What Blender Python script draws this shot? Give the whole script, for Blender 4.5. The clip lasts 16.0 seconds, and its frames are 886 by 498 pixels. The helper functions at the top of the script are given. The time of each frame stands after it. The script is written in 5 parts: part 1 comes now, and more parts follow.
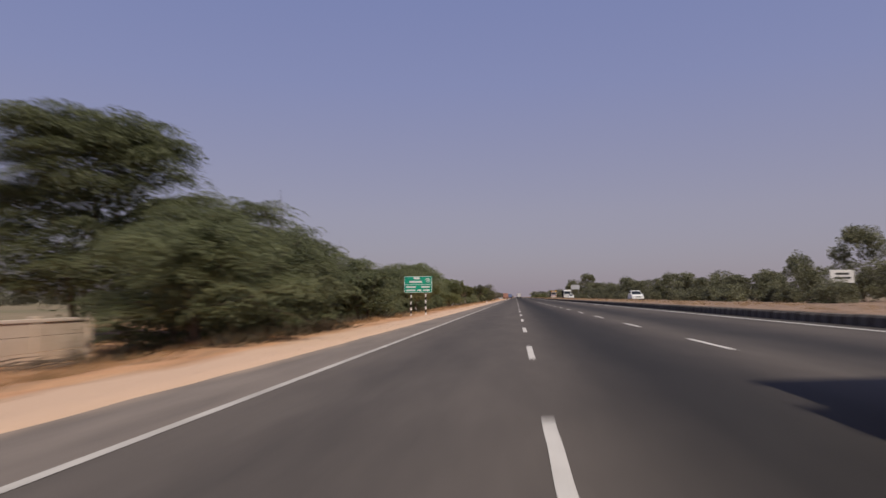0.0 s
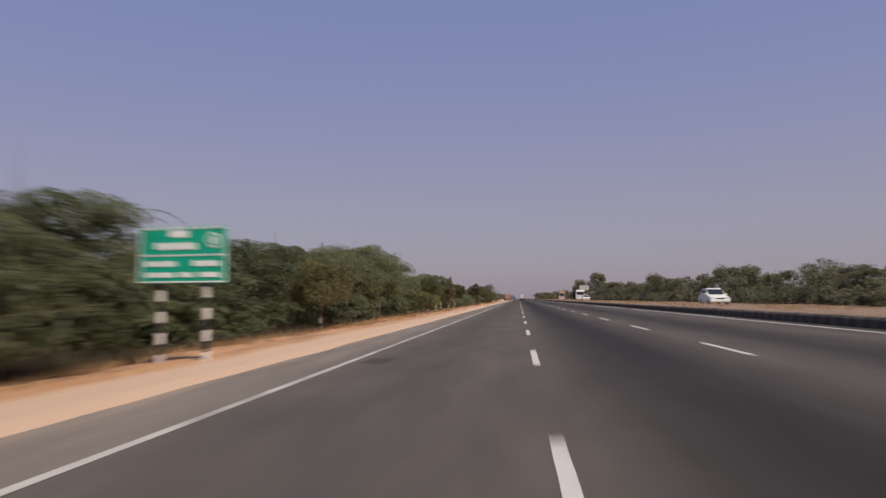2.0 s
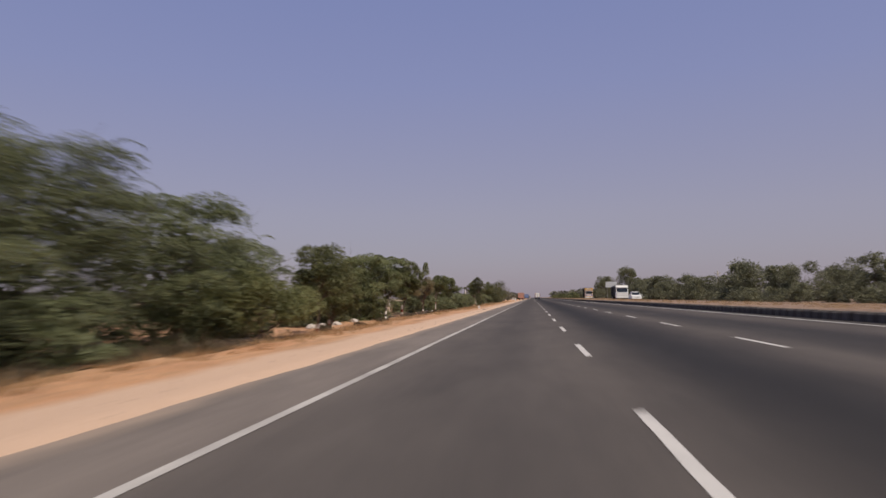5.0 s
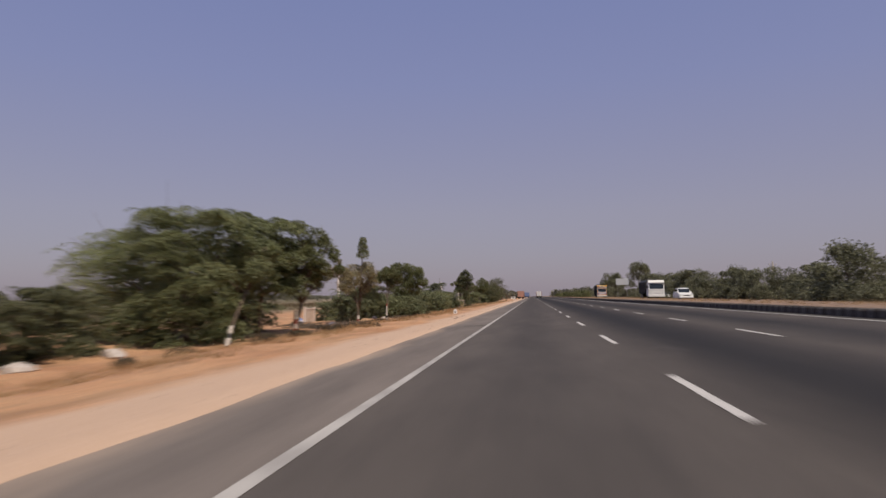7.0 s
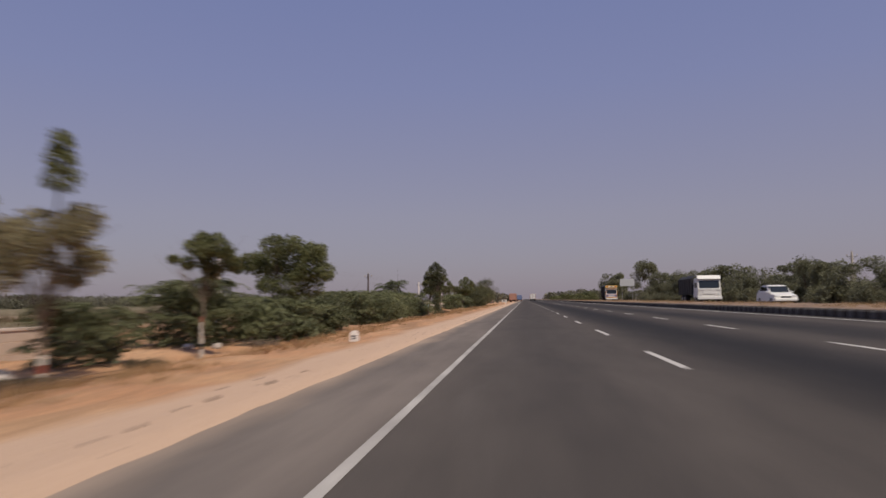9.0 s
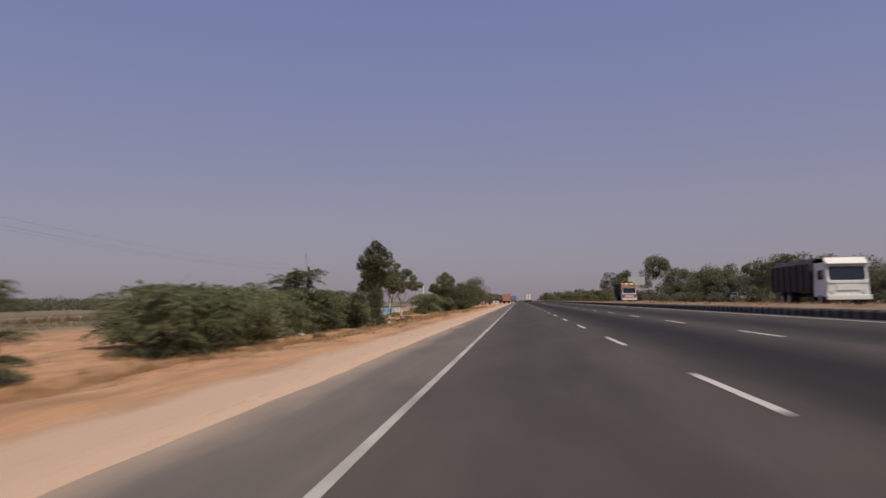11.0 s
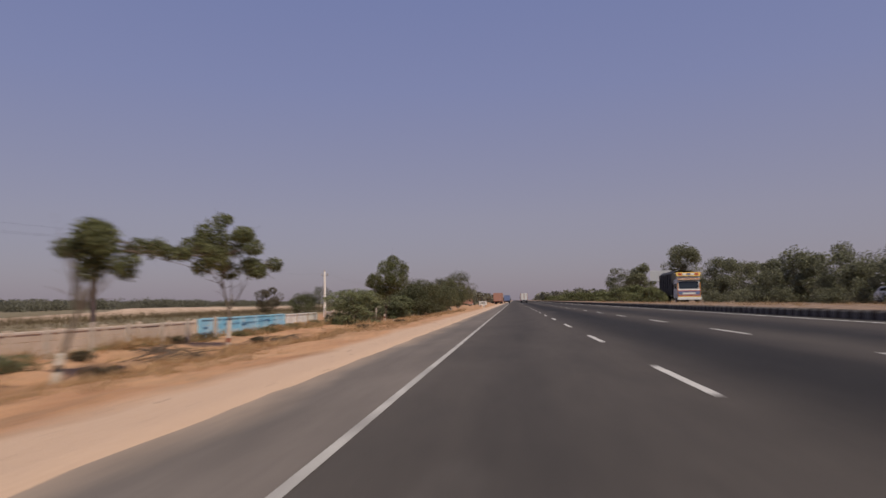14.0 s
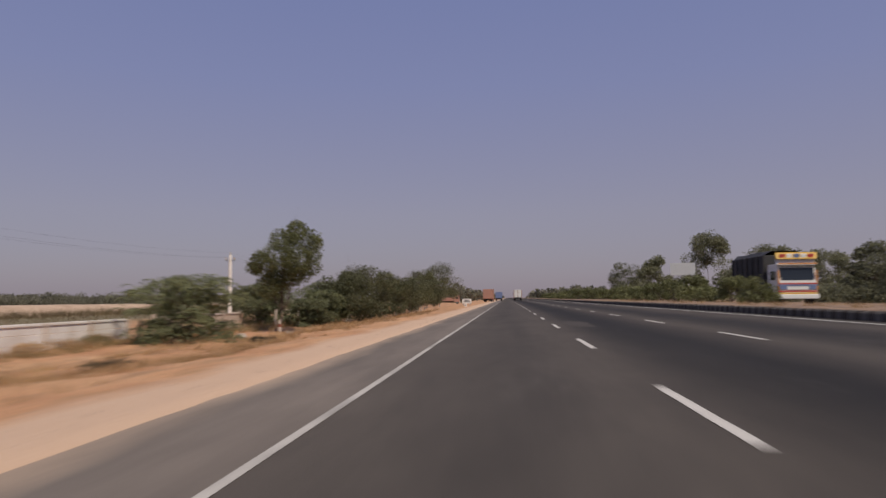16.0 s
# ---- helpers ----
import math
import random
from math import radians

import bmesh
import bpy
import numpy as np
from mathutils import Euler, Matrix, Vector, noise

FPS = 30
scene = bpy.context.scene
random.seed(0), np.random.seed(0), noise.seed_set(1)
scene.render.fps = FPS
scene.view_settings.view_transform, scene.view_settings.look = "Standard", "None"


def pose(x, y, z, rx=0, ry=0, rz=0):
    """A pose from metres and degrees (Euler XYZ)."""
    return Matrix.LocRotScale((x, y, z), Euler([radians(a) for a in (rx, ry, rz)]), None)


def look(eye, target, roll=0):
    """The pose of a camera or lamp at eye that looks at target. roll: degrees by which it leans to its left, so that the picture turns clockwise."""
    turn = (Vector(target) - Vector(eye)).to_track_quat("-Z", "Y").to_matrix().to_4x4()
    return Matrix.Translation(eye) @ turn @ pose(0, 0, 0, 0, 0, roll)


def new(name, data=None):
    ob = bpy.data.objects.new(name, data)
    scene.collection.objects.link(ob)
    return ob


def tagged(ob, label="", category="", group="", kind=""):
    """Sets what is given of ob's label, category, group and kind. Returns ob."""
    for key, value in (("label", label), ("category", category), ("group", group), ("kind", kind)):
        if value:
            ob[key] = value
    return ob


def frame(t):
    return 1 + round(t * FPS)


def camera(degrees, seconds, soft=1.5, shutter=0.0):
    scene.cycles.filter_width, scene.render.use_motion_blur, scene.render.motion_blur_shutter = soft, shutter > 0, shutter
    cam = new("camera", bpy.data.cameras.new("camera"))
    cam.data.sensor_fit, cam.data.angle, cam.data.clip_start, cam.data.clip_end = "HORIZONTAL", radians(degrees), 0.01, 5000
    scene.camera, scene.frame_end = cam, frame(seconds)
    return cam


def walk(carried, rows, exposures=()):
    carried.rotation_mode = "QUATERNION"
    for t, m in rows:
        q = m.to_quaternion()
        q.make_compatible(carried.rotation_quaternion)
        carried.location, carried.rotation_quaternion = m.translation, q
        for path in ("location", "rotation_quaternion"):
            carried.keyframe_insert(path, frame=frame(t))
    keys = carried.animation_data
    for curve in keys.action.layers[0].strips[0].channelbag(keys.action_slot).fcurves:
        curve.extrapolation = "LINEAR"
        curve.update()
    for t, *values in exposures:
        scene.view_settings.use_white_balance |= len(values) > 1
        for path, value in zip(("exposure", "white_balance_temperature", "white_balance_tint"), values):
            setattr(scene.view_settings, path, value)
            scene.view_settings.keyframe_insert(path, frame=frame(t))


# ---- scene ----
# camera and drive: seconds, place, turn
PATH = [
    (0, -0.261, -6.089, 1.067, 94.038, 0.382, 6.067),
    (0.5, -0.250, 2.829, 1.067, 94.205, 0.192, 6.095),
    (1, -0.245, 12.437, 1.067, 94.256, 0.299, 6.129),
    (1.5, -0.252, 21.248, 1.067, 94.172, 0.280, 6.169),
    (2, -0.273, 30.723, 1.066, 94.149, 0.303, 6.290),
    (2.5, -0.311, 39.397, 1.065, 94.126, 0.277, 6.521),
    (3, -0.377, 48.710, 1.063, 93.951, 0.215, 6.810),
    (3.5, -0.473, 57.224, 1.059, 93.999, 0.062, 7.104),
    (4, -0.592, 66.353, 1.055, 94.083, 0.354, 7.400),
    (5.25, -1.070, 87.877, 1.038, 94.082, 0.401, 7.427),
    (6.5, -1.547, 108.453, 1.022, 94.080, 0.448, 7.454),
    (7, -1.731, 116.970, 1.015, 93.988, 0.445, 7.378),
    (7.5, -1.905, 124.738, 1.009, 94.076, 0.389, 7.295),
    (8, -2.060, 133.053, 1.004, 94.132, 0.367, 7.141),
    (8.5, -2.180, 140.640, 1.000, 94.205, 0.406, 6.929),
    (9, -2.252, 148.767, 0.997, 94.245, 0.556, 6.722),
    (9.5, -2.287, 156.188, 0.996, 94.252, 0.703, 6.533),
    (10.75, -2.263, 175.488, 0.997, 94.328, 0.727, 6.335),
    (12, -2.239, 194.101, 0.998, 94.405, 0.751, 6.136),
    (12.5, -2.197, 201.177, 0.999, 94.377, 0.790, 6.179),
    (13, -2.162, 208.814, 1.000, 94.337, 0.699, 6.108),
    (13.5, -2.120, 215.847, 1.002, 94.365, 0.638, 5.979),
    (14, -2.059, 223.462, 1.004, 94.354, 0.801, 5.835),
    (14.5, -1.978, 230.499, 1.007, 94.465, 0.679, 5.655),
    (15, -1.883, 238.146, 1.010, 94.430, 0.640, 5.501),
    (15.5, -1.789, 245.241, 1.013, 94.262, 0.552, 5.396),
    (16, -1.697, 252.982, 1.016, 94.093, 0.464, 5.300),
]
cam = camera(65.72, 16.0, soft=1.5, shutter=0.9)
walk(cam, [(r[0], pose(*r[1:])) for r in PATH], exposures=[(0.0, 0.18), (2.0, 0.22), (4.0, 0.25), (7.0, 0.16), (9.5, 0.03), (16.0, 0.04)])

# ---- daylight: high sun from behind and the right, in a hazy sky ----
SUN_EL, SUN_AZ = radians(56), radians(140)
world = bpy.data.worlds.new("sky")
scene.world = world
world.use_nodes = True
wn = world.node_tree
sky = wn.nodes.new("ShaderNodeTexSky")
sky.sky_type, sky.sun_disc = "NISHITA", False
sky.sun_elevation, sky.sun_rotation = SUN_EL, SUN_AZ
sky.air_density, sky.dust_density, sky.ozone_density, sky.altitude = 1.0, 2.0, 3.0, 300
# dust haze, thickest at the horizon, veils the blue all round
tc, sep, band, veil = (wn.nodes.new(k) for k in ("ShaderNodeTexCoord", "ShaderNodeSeparateXYZ", "ShaderNodeValToRGB", "ShaderNodeMix"))
HAZE = [(0.0, (2.74, 2.26, 2.70)), (0.12, (2.74, 2.40, 3.12)), (0.30, (2.12, 2.20, 3.82)), (0.55, (1.52, 1.86, 3.94)), (1.0, (1.6, 1.7, 2.8))]
for _ in HAZE[2:]:
    band.color_ramp.elements.new(0.5)
for el, (p, c) in zip(band.color_ramp.elements, HAZE):
    el.position, el.color = p, (*c, 1)
veil.data_type = "RGBA"
veil.inputs[0].default_value = 0.8
wn.links.new(tc.outputs["Generated"], sep.inputs[0])
wn.links.new(sep.outputs[2], band.inputs[0])
wn.links.new(sky.outputs[0], veil.inputs[6])
wn.links.new(band.outputs[0], veil.inputs[7])
wn.links.new(veil.outputs[2], wn.nodes["Background"].inputs[0])
wn.nodes["Background"].inputs[1].default_value = 0.10
lamp = bpy.data.lights.new("sun", "SUN")
lamp.energy, lamp.angle, lamp.color = 3.6, radians(0.6), (1.0, 0.90, 0.76)
sun = new("sun", lamp)
toward = Vector((math.sin(SUN_AZ) * math.cos(SUN_EL), math.cos(SUN_AZ) * math.cos(SUN_EL), math.sin(SUN_EL)))
sun.matrix_world = look(toward * 100, (0, 0, 0))

# ---- materials ----
def mat(name, rough=0.8, metal=0.0):
    m = bpy.data.materials.new(name)
    m.use_nodes = True
    b = m.node_tree.nodes["Principled BSDF"]
    b.inputs["Roughness"].default_value = rough
    b.inputs["Metallic"].default_value = metal
    return m, m.node_tree.nodes, m.node_tree.links, b


def coords(n, l, scale=(1, 1, 1)):
    tc, mp = n.new("ShaderNodeTexCoord"), n.new("ShaderNodeMapping")
    mp.inputs["Scale"].default_value = scale
    l.new(tc.outputs["Object"], mp.inputs[0])
    return mp.outputs[0]


def noise_tex(n, l, vec, scale, detail=4, rough=0.55):
    t = n.new("ShaderNodeTexNoise")
    t.inputs["Scale"].default_value, t.inputs["Detail"].default_value, t.inputs["Roughness"].default_value = scale, detail, rough
    if vec is not None:
        l.new(vec, t.inputs["Vector"])
    return t.outputs["Fac"]


def ramp(n, l, fac, stops):
    r = n.new("ShaderNodeValToRGB")
    e = r.color_ramp.elements
    while len(e) < len(stops):
        e.new(0.5)
    for i, (p, c) in enumerate(stops):
        e[i].position, e[i].color = p, (*c, 1) if len(c) == 3 else c
    l.new(fac, r.inputs[0])
    return r.outputs[0]


def mixc(n, l, fac, a, b, mode="MIX"):
    m = n.new("ShaderNodeMix")
    m.data_type, m.blend_type = "RGBA", mode
    for sock, v in ((m.inputs[0], fac), (m.inputs[6], a), (m.inputs[7], b)):
        if isinstance(v, (int, float)):
            sock.default_value = v
        elif isinstance(v, tuple):
            sock.default_value = (*v, 1)
        else:
            l.new(v, sock)
    return m.outputs[2]


def bump(n, l, b, height, strength=0.3, dist=0.02):
    k = n.new("ShaderNodeBump")
    k.inputs["Strength"].default_value, k.inputs["Distance"].default_value = strength, dist
    l.new(height, k.inputs["Height"])
    l.new(k.outputs[0], b.inputs["Normal"])


def surface(name, dark, light, scale=6.0, rough=0.8, metal=0.0, relief=0.2, stain=None, stretch=(1, 1, 1)):
    """A worn surface: a fine grain between two tones, with larger stains over it."""
    m, n, l, b = mat(name, rough, metal)
    v = coords(n, l, stretch)
    fine = noise_tex(n, l, v, scale * 6, 5)
    c = ramp(n, l, fine, [(0.3, dark), (0.7, light)])
    big = noise_tex(n, l, v, scale * 0.35, 4, 0.65)
    k = ramp(n, l, big, [(0.42, (0, 0, 0)), (0.68, (1, 1, 1))])
    st = stain or tuple(0.7 * x for x in dark)
    f = n.new("ShaderNodeMath")
    f.operation = "MULTIPLY"
    f.inputs[1].default_value = 0.6
    l.new(k, f.inputs[0])
    c = mixc(n, l, f.outputs[0], c, st)
    l.new(c, b.inputs["Base Color"])
    if relief:
        bump(n, l, b, fine, relief, 0.01)
    return m


def leaf_mat(name, dark, light):
    m, n, l, b = mat(name, 0.65)
    g = n.new("ShaderNodeNewGeometry")
    c = ramp(n, l, g.outputs["Random Per Island"], [(0.0, dark), (1.0, light)])
    v = coords(n, l)
    big = noise_tex(n, l, v, 0.7, 2)
    c = mixc(n, l, ramp(n, l, big, [(0.35, (0, 0, 0)), (0.7, (0.7, 0.7, 0.7))]), c, tuple(0.62 * a for a in dark))
    oi = n.new("ShaderNodeObjectInfo")
    hs = n.new("ShaderNodeHueSaturation")
    mr = n.new("ShaderNodeMapRange")
    mr.inputs[3].default_value, mr.inputs[4].default_value = 0.8, 1.2
    l.new(oi.outputs["Random"], mr.inputs[0])
    l.new(mr.outputs[0], hs.inputs["Value"])
    l.new(c, hs.inputs["Color"])
    c = hs.outputs[0]
    l.new(c, b.inputs["Base Color"])
    tr = n.new("ShaderNodeBsdfTranslucent")
    l.new(c, tr.inputs[0])
    mx = n.new("ShaderNodeMixShader")
    mx.inputs[0].default_value = 0.46
    l.new(b.outputs[0], mx.inputs[1])
    l.new(tr.outputs[0], mx.inputs[2])
    l.new(mx.outputs[0], n["Material Output"].inputs[0])
    return m


def asphalt_mat(name, lanes):
    """Worn bitumen with long streaks; lanes: the stretch of x over which wheels have darkened it."""
    m, n, l, b = mat(name, 0.85)
    b.inputs["Specular IOR Level"].default_value = 0.22
    v = coords(n, l)
    fine = noise_tex(n, l, v, 90, 3)
    mid = noise_tex(n, l, coords(n, l, (1.1, 0.03, 1)), 1.0, 4, 0.5)
    patch = noise_tex(n, l, coords(n, l, (0.5, 0.12, 1)), 1.0, 5, 0.7)
    c = ramp(n, l, fine, [(0.25, (0.078, 0.066, 0.058)), (0.75, (0.116, 0.099, 0.086))])
    if lanes:
        sp = n.new("ShaderNodeSeparateXYZ")
        l.new(v, sp.inputs[0])
        def calc(op, x, y=0.0, z=0.0, clamp=False):
            k = n.new("ShaderNodeMath")
            k.operation, k.use_clamp = op, clamp
            for sock, val in zip(k.inputs, (x, y, z)):
                if isinstance(val, (int, float)):
                    sock.default_value = val
                else:
                    l.new(val, sock)
            return k.outputs[0]
        # oil and rubber darken the middle of each lane
        band = calc("MULTIPLY_ADD", calc("COSINE", calc("MULTIPLY_ADD", sp.outputs[0], 2 * math.pi / 3.5, LANE_PHASE)), 0.5, 0.5)
        band = calc("POWER", band, 0.75)
        across = calc("MULTIPLY_ADD", sp.outputs[0], 1 / 12.0, 4.0 / 12.0)
        depth = ramp(n, l, across, [(0.0, (0.42, 0.42, 0.42)), (0.28, (0.42, 0.42, 0.42)), (0.40, (1, 1, 1)), (0.60, (0.92, 0.92, 0.92)), (0.85, (0.85, 0.85, 0.85))])
        k = calc("ADD", calc("MULTIPLY", band, depth), calc("MULTIPLY_ADD", mid, 0.55, -0.26), clamp=True)
        c = mixc(n, l, k, c, (0.034, 0.0305, 0.0285))
        c = mixc(n, l, 1.0, c, ramp(n, l, across, [(0.27, (1, 1, 1)), (0.40, (0.64, 0.64, 0.63)), (0.54, (0.64, 0.64, 0.63)), (0.64, (0.82, 0.82, 0.81)), (1.0, (0.80, 0.80, 0.79))]), "MULTIPLY")
        # a newer, darker course farther on
        ag = n.new("ShaderNodeMapRange")
        ag.inputs[1].default_value, ag.inputs[2].default_value = 70.0, 200.0
        l.new(sp.outputs[1], ag.inputs[0])
        c = mixc(n, l, ag.outputs[0], mixc(n, l, 1.0, c, (1.06, 1.06, 1.06), "MULTIPLY"), mixc(n, l, 1.0, c, (0.82, 0.81, 0.79), "MULTIPLY"))
    else:
        k = ramp(n, l, mid, [(0.25, (0.35, 0.35, 0.35)), (0.7, (1, 1, 1))])
        c = mixc(n, l, k, c, (0.188, 0.158, 0.135))
        # sand blown over the outer edge
        sp = n.new("ShaderNodeSeparateXYZ")
        l.new(v, sp.inputs[0])
        w = n.new("ShaderNodeMath")
        w.operation = "MULTIPLY_ADD"
        w.inputs[1].default_value = 1.1
        l.new(noise_tex(n, l, coords(n, l, (1, 0.3, 1)), 0.8, 5, 0.65), w.inputs[0])
        l.new(sp.outputs[0], w.inputs[2])
        mr = n.new("ShaderNodeMapRange")
        mr.inputs[1].default_value, mr.inputs[2].default_value, mr.inputs[3].default_value, mr.inputs[4].default_value = -4.95, -4.15, 0.95, 0.0
        l.new(w.outputs[0], mr.inputs[0])
        ag = n.new("ShaderNodeMapRange")
        ag.inputs[1].default_value, ag.inputs[2].default_value = 70.0, 200.0
        l.new(sp.outputs[1], ag.inputs[0])
        c = mixc(n, l, ag.outputs[0], c, mixc(n, l, 1.0, c, (0.90, 0.90, 0.90), "MULTIPLY"))
        c = mixc(n, l, mr.outputs[0], c, (0.38, 0.285, 0.21))
    blotch = noise_tex(n, l, coords(n, l, (0.9, 0.22, 1)), 1.0, 6, 0.72)
    c = mixc(n, l, 1.0, c, ramp(n, l, blotch, [(0.3, (0.80, 0.80, 0.80)), (0.5, (1.0, 0.99, 0.98)), (0.7, (1.2, 1.19, 1.17))]), "MULTIPLY")
    c = mixc(n, l, ramp(n, l, patch, [(0.62, (0, 0, 0)), (0.8, (0.45, 0.45, 0.45))]), c, (0.125, 0.108, 0.096))
    l.new(c, b.inputs["Base Color"])
    bump(n, l, b, fine, 0.25, 0.008)
    return m


def ground_mat(name):
    """Pale trodden sand beside the road, redder earth with dry grass farther out, field strips beyond."""
    m, n, l, b = mat(name, 0.95)
    v = coords(n, l)
    sp = n.new("ShaderNodeSeparateXYZ")
    l.new(v, sp.inputs[0])
    wob = noise_tex(n, l, coords(n, l, (1, 0.35, 1)), 0.6, 5, 0.6)
    fine = noise_tex(n, l, v, 14, 6, 0.65)
    big = noise_tex(n, l, v, 0.35, 5, 0.6)
    mottle = noise_tex(n, l, v, 1.6, 6, 0.72)
    sand = ramp(n, l, fine, [(0.25, (0.45, 0.302, 0.204)), (0.75, (0.56, 0.388, 0.270))])
    earth = ramp(n, l, big, [(0.3, (0.43, 0.205, 0.098)), (0.5, (0.56, 0.298, 0.147)), (0.7, (0.59, 0.355, 0.190))])
    earth = mixc(n, l, ramp(n, l, fine, [(0.35, (0.7, 0.7, 0.7)), (0.6, (0, 0, 0))]), earth, (0.20, 0.115, 0.06))
    rut = noise_tex(n, l, coords(n, l, (0.9, 0.14, 1)), 1.0, 5, 0.65)
    earth = mixc(n, l, ramp(n, l, rut, [(0.48, (0, 0, 0)), (0.64, (0.75, 0.75, 0.75))]), earth, (0.255, 0.145, 0.075))
    litter = noise_tex(n, l, coords(n, l, (1.6, 0.55, 1)), 1.3, 6, 0.72)
    earth = mixc(n, l, ramp(n, l, litter, [(0.54, (0, 0, 0)), (0.64, (0.7, 0.7, 0.7))]), earth, (0.33, 0.195, 0.10))
    # field strips run across the land beyond the walls
    fs = noise_tex(n, l, coords(n, l, (0.035, 0.012, 1)), 1.0, 3)
    field = ramp(n, l, fs, [(0.36, (0.14, 0.118, 0.06)), (0.5, (0.165, 0.13, 0.072)), (0.64, (0.205, 0.153, 0.09)), (0.76, (0.15, 0.125, 0.065))])
    off = n.new("ShaderNodeMath")
    off.operation = "MULTIPLY_ADD"
    off.inputs[1].default_value = 1.6
    l.new(wob, off.inputs[0])
    l.new(sp.outputs[0], off.inputs[2])
    def step(a, c):
        r = n.new("ShaderNodeMapRange")
        r.inputs[1].default_value, r.inputs[2].default_value = a, c
        l.new(off.outputs[0], r.inputs[0])
        return r.outputs[0]
    c = mixc(n, l, step(-6.5, -5.8), earth, sand)
    c = mixc(n, l, step(-44.0, -30.0), field, c)
    c = mixc(n, l, step(8.6, 9.0), c, ramp(n, l, mottle, [(0.3, (0.105, 0.066, 0.042)), (0.5, (0.22, 0.142, 0.092)), (0.7, (0.34, 0.232, 0.155))]))
    far = n.new("ShaderNodeMath")
    far.operation = "MULTIPLY"
    far.inputs[1].default_value = 0.55
    l.new(step(38.0, 60.0), far.inputs[0])
    c = mixc(n, l, far.outputs[0], c, field)
    l.new(c, b.inputs["Base Color"])
    hh = n.new("ShaderNodeMath")
    hh.operation = "MULTIPLY_ADD"
    hh.inputs[1].default_value = 0.35
    l.new(fine, hh.inputs[0])
    l.new(mottle, hh.inputs[2])
    bump(n, l, b, hh.outputs[0], 0.75, 0.09)
    return m


LANE_PHASE = math.pi
M_ROAD = asphalt_mat("worn_asphalt", True)
M_SHOULDER = asphalt_mat("dusty_asphalt", False)
M_GROUND = ground_mat("sand_and_earth")
M_PAINT = surface("road_paint", (0.46, 0.43, 0.39), (0.58, 0.55, 0.50), 5, 0.7, stain=(0.30, 0.28, 0.26))
M_EDGEPAINT = surface("scuffed_edge_paint", (0.36, 0.33, 0.30), (0.50, 0.47, 0.42), 2.2, 0.75, stain=(0.15, 0.135, 0.12))
M_KERB_BLACK = surface("black_kerb_paint", (0.040, 0.031, 0.025), (0.066, 0.050, 0.040), 4, 0.95, stain=(0.085, 0.068, 0.052))
M_KERB_GREY = surface("faded_kerb_paint", (0.13, 0.115, 0.10), (0.21, 0.19, 0.165), 4, 0.95, stain=(0.05, 0.042, 0.036))
for km in (M_KERB_BLACK, M_KERB_GREY):
    km.node_tree.nodes["Principled BSDF"].inputs["Specular IOR Level"].default_value = 0.2
M_BARK = surface("grey_brown_bark", (0.085, 0.06, 0.042), (0.17, 0.125, 0.09), 5, 0.95, relief=0.6, stretch=(1, 1, 0.3))
M_WHITEWASH = surface("whitewash", (0.44, 0.39, 0.33), (0.62, 0.57, 0.50), 4, 0.9, stain=(0.30, 0.23, 0.17))
M_POST = surface("worn_whitewash", (0.38, 0.31, 0.25), (0.54, 0.46, 0.38), 4, 0.9, stain=(0.30, 0.22, 0.16))
M_COPING = surface("pale_coping_plaster", (0.56, 0.45, 0.37), (0.68, 0.57, 0.49), 4, 0.9, stain=(0.42, 0.32, 0.25))
M_LIMEWASH = surface("fresh_limewash", (0.72, 0.67, 0.62), (0.84, 0.80, 0.75), 3, 0.9, stain=(0.55, 0.46, 0.38))
M_REDBAND = surface("red_oxide_band", (0.20, 0.055, 0.035), (0.30, 0.09, 0.06), 4, 0.9)
M_BLACKBAND = surface("black_band", (0.02, 0.02, 0.02), (0.045, 0.043, 0.04), 4, 0.8)
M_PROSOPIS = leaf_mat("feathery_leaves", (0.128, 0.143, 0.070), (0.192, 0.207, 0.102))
# lighter copy of feathery_leaves, sunlit brightness put into the leaf colour
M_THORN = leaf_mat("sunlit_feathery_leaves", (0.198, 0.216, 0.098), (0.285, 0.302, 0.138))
M_NEEM = leaf_mat("glossy_leaves", (0.150, 0.158, 0.064), (0.212, 0.215, 0.088))
# bush copy of feathery_leaves, its colour lightened as if in sun
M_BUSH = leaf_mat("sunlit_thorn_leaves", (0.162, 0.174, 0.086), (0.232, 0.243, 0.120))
M_OLIVE = leaf_mat("yellowing_leaves", (0.15, 0.135, 0.055), (0.235, 0.205, 0.085))
M_DUSTY = leaf_mat("dusty_leaves", (0.095, 0.099, 0.046), (0.175, 0.172, 0.082))
# next two leaf tones are greyed and paled to carry distance haze
M_WOODS = leaf_mat("haze_grey_scrub_leaves", (0.185, 0.176, 0.122), (0.215, 0.204, 0.142))
M_FARLEAF = leaf_mat("haze_pale_leaves", (0.162, 0.163, 0.095), (0.218, 0.214, 0.125))
M_DRYLEAF = leaf_mat("half_dry_leaves", (0.27, 0.232, 0.125), (0.40, 0.338, 0.19))
M_SCRUB = leaf_mat("dark_dry_scrub", (0.085, 0.068, 0.038), (0.15, 0.118, 0.066))
M_GRASS = leaf_mat("dry_grass", (0.42, 0.265, 0.125), (0.60, 0.41, 0.215))
M_STRAW = leaf_mat("withered_grass", (0.36, 0.205, 0.095), (0.52, 0.32, 0.155))
M_CONCRETE = surface("weathered_precast", (0.49, 0.38, 0.295), (0.61, 0.49, 0.39), 3, 0.9, stain=(0.43, 0.32, 0.24))
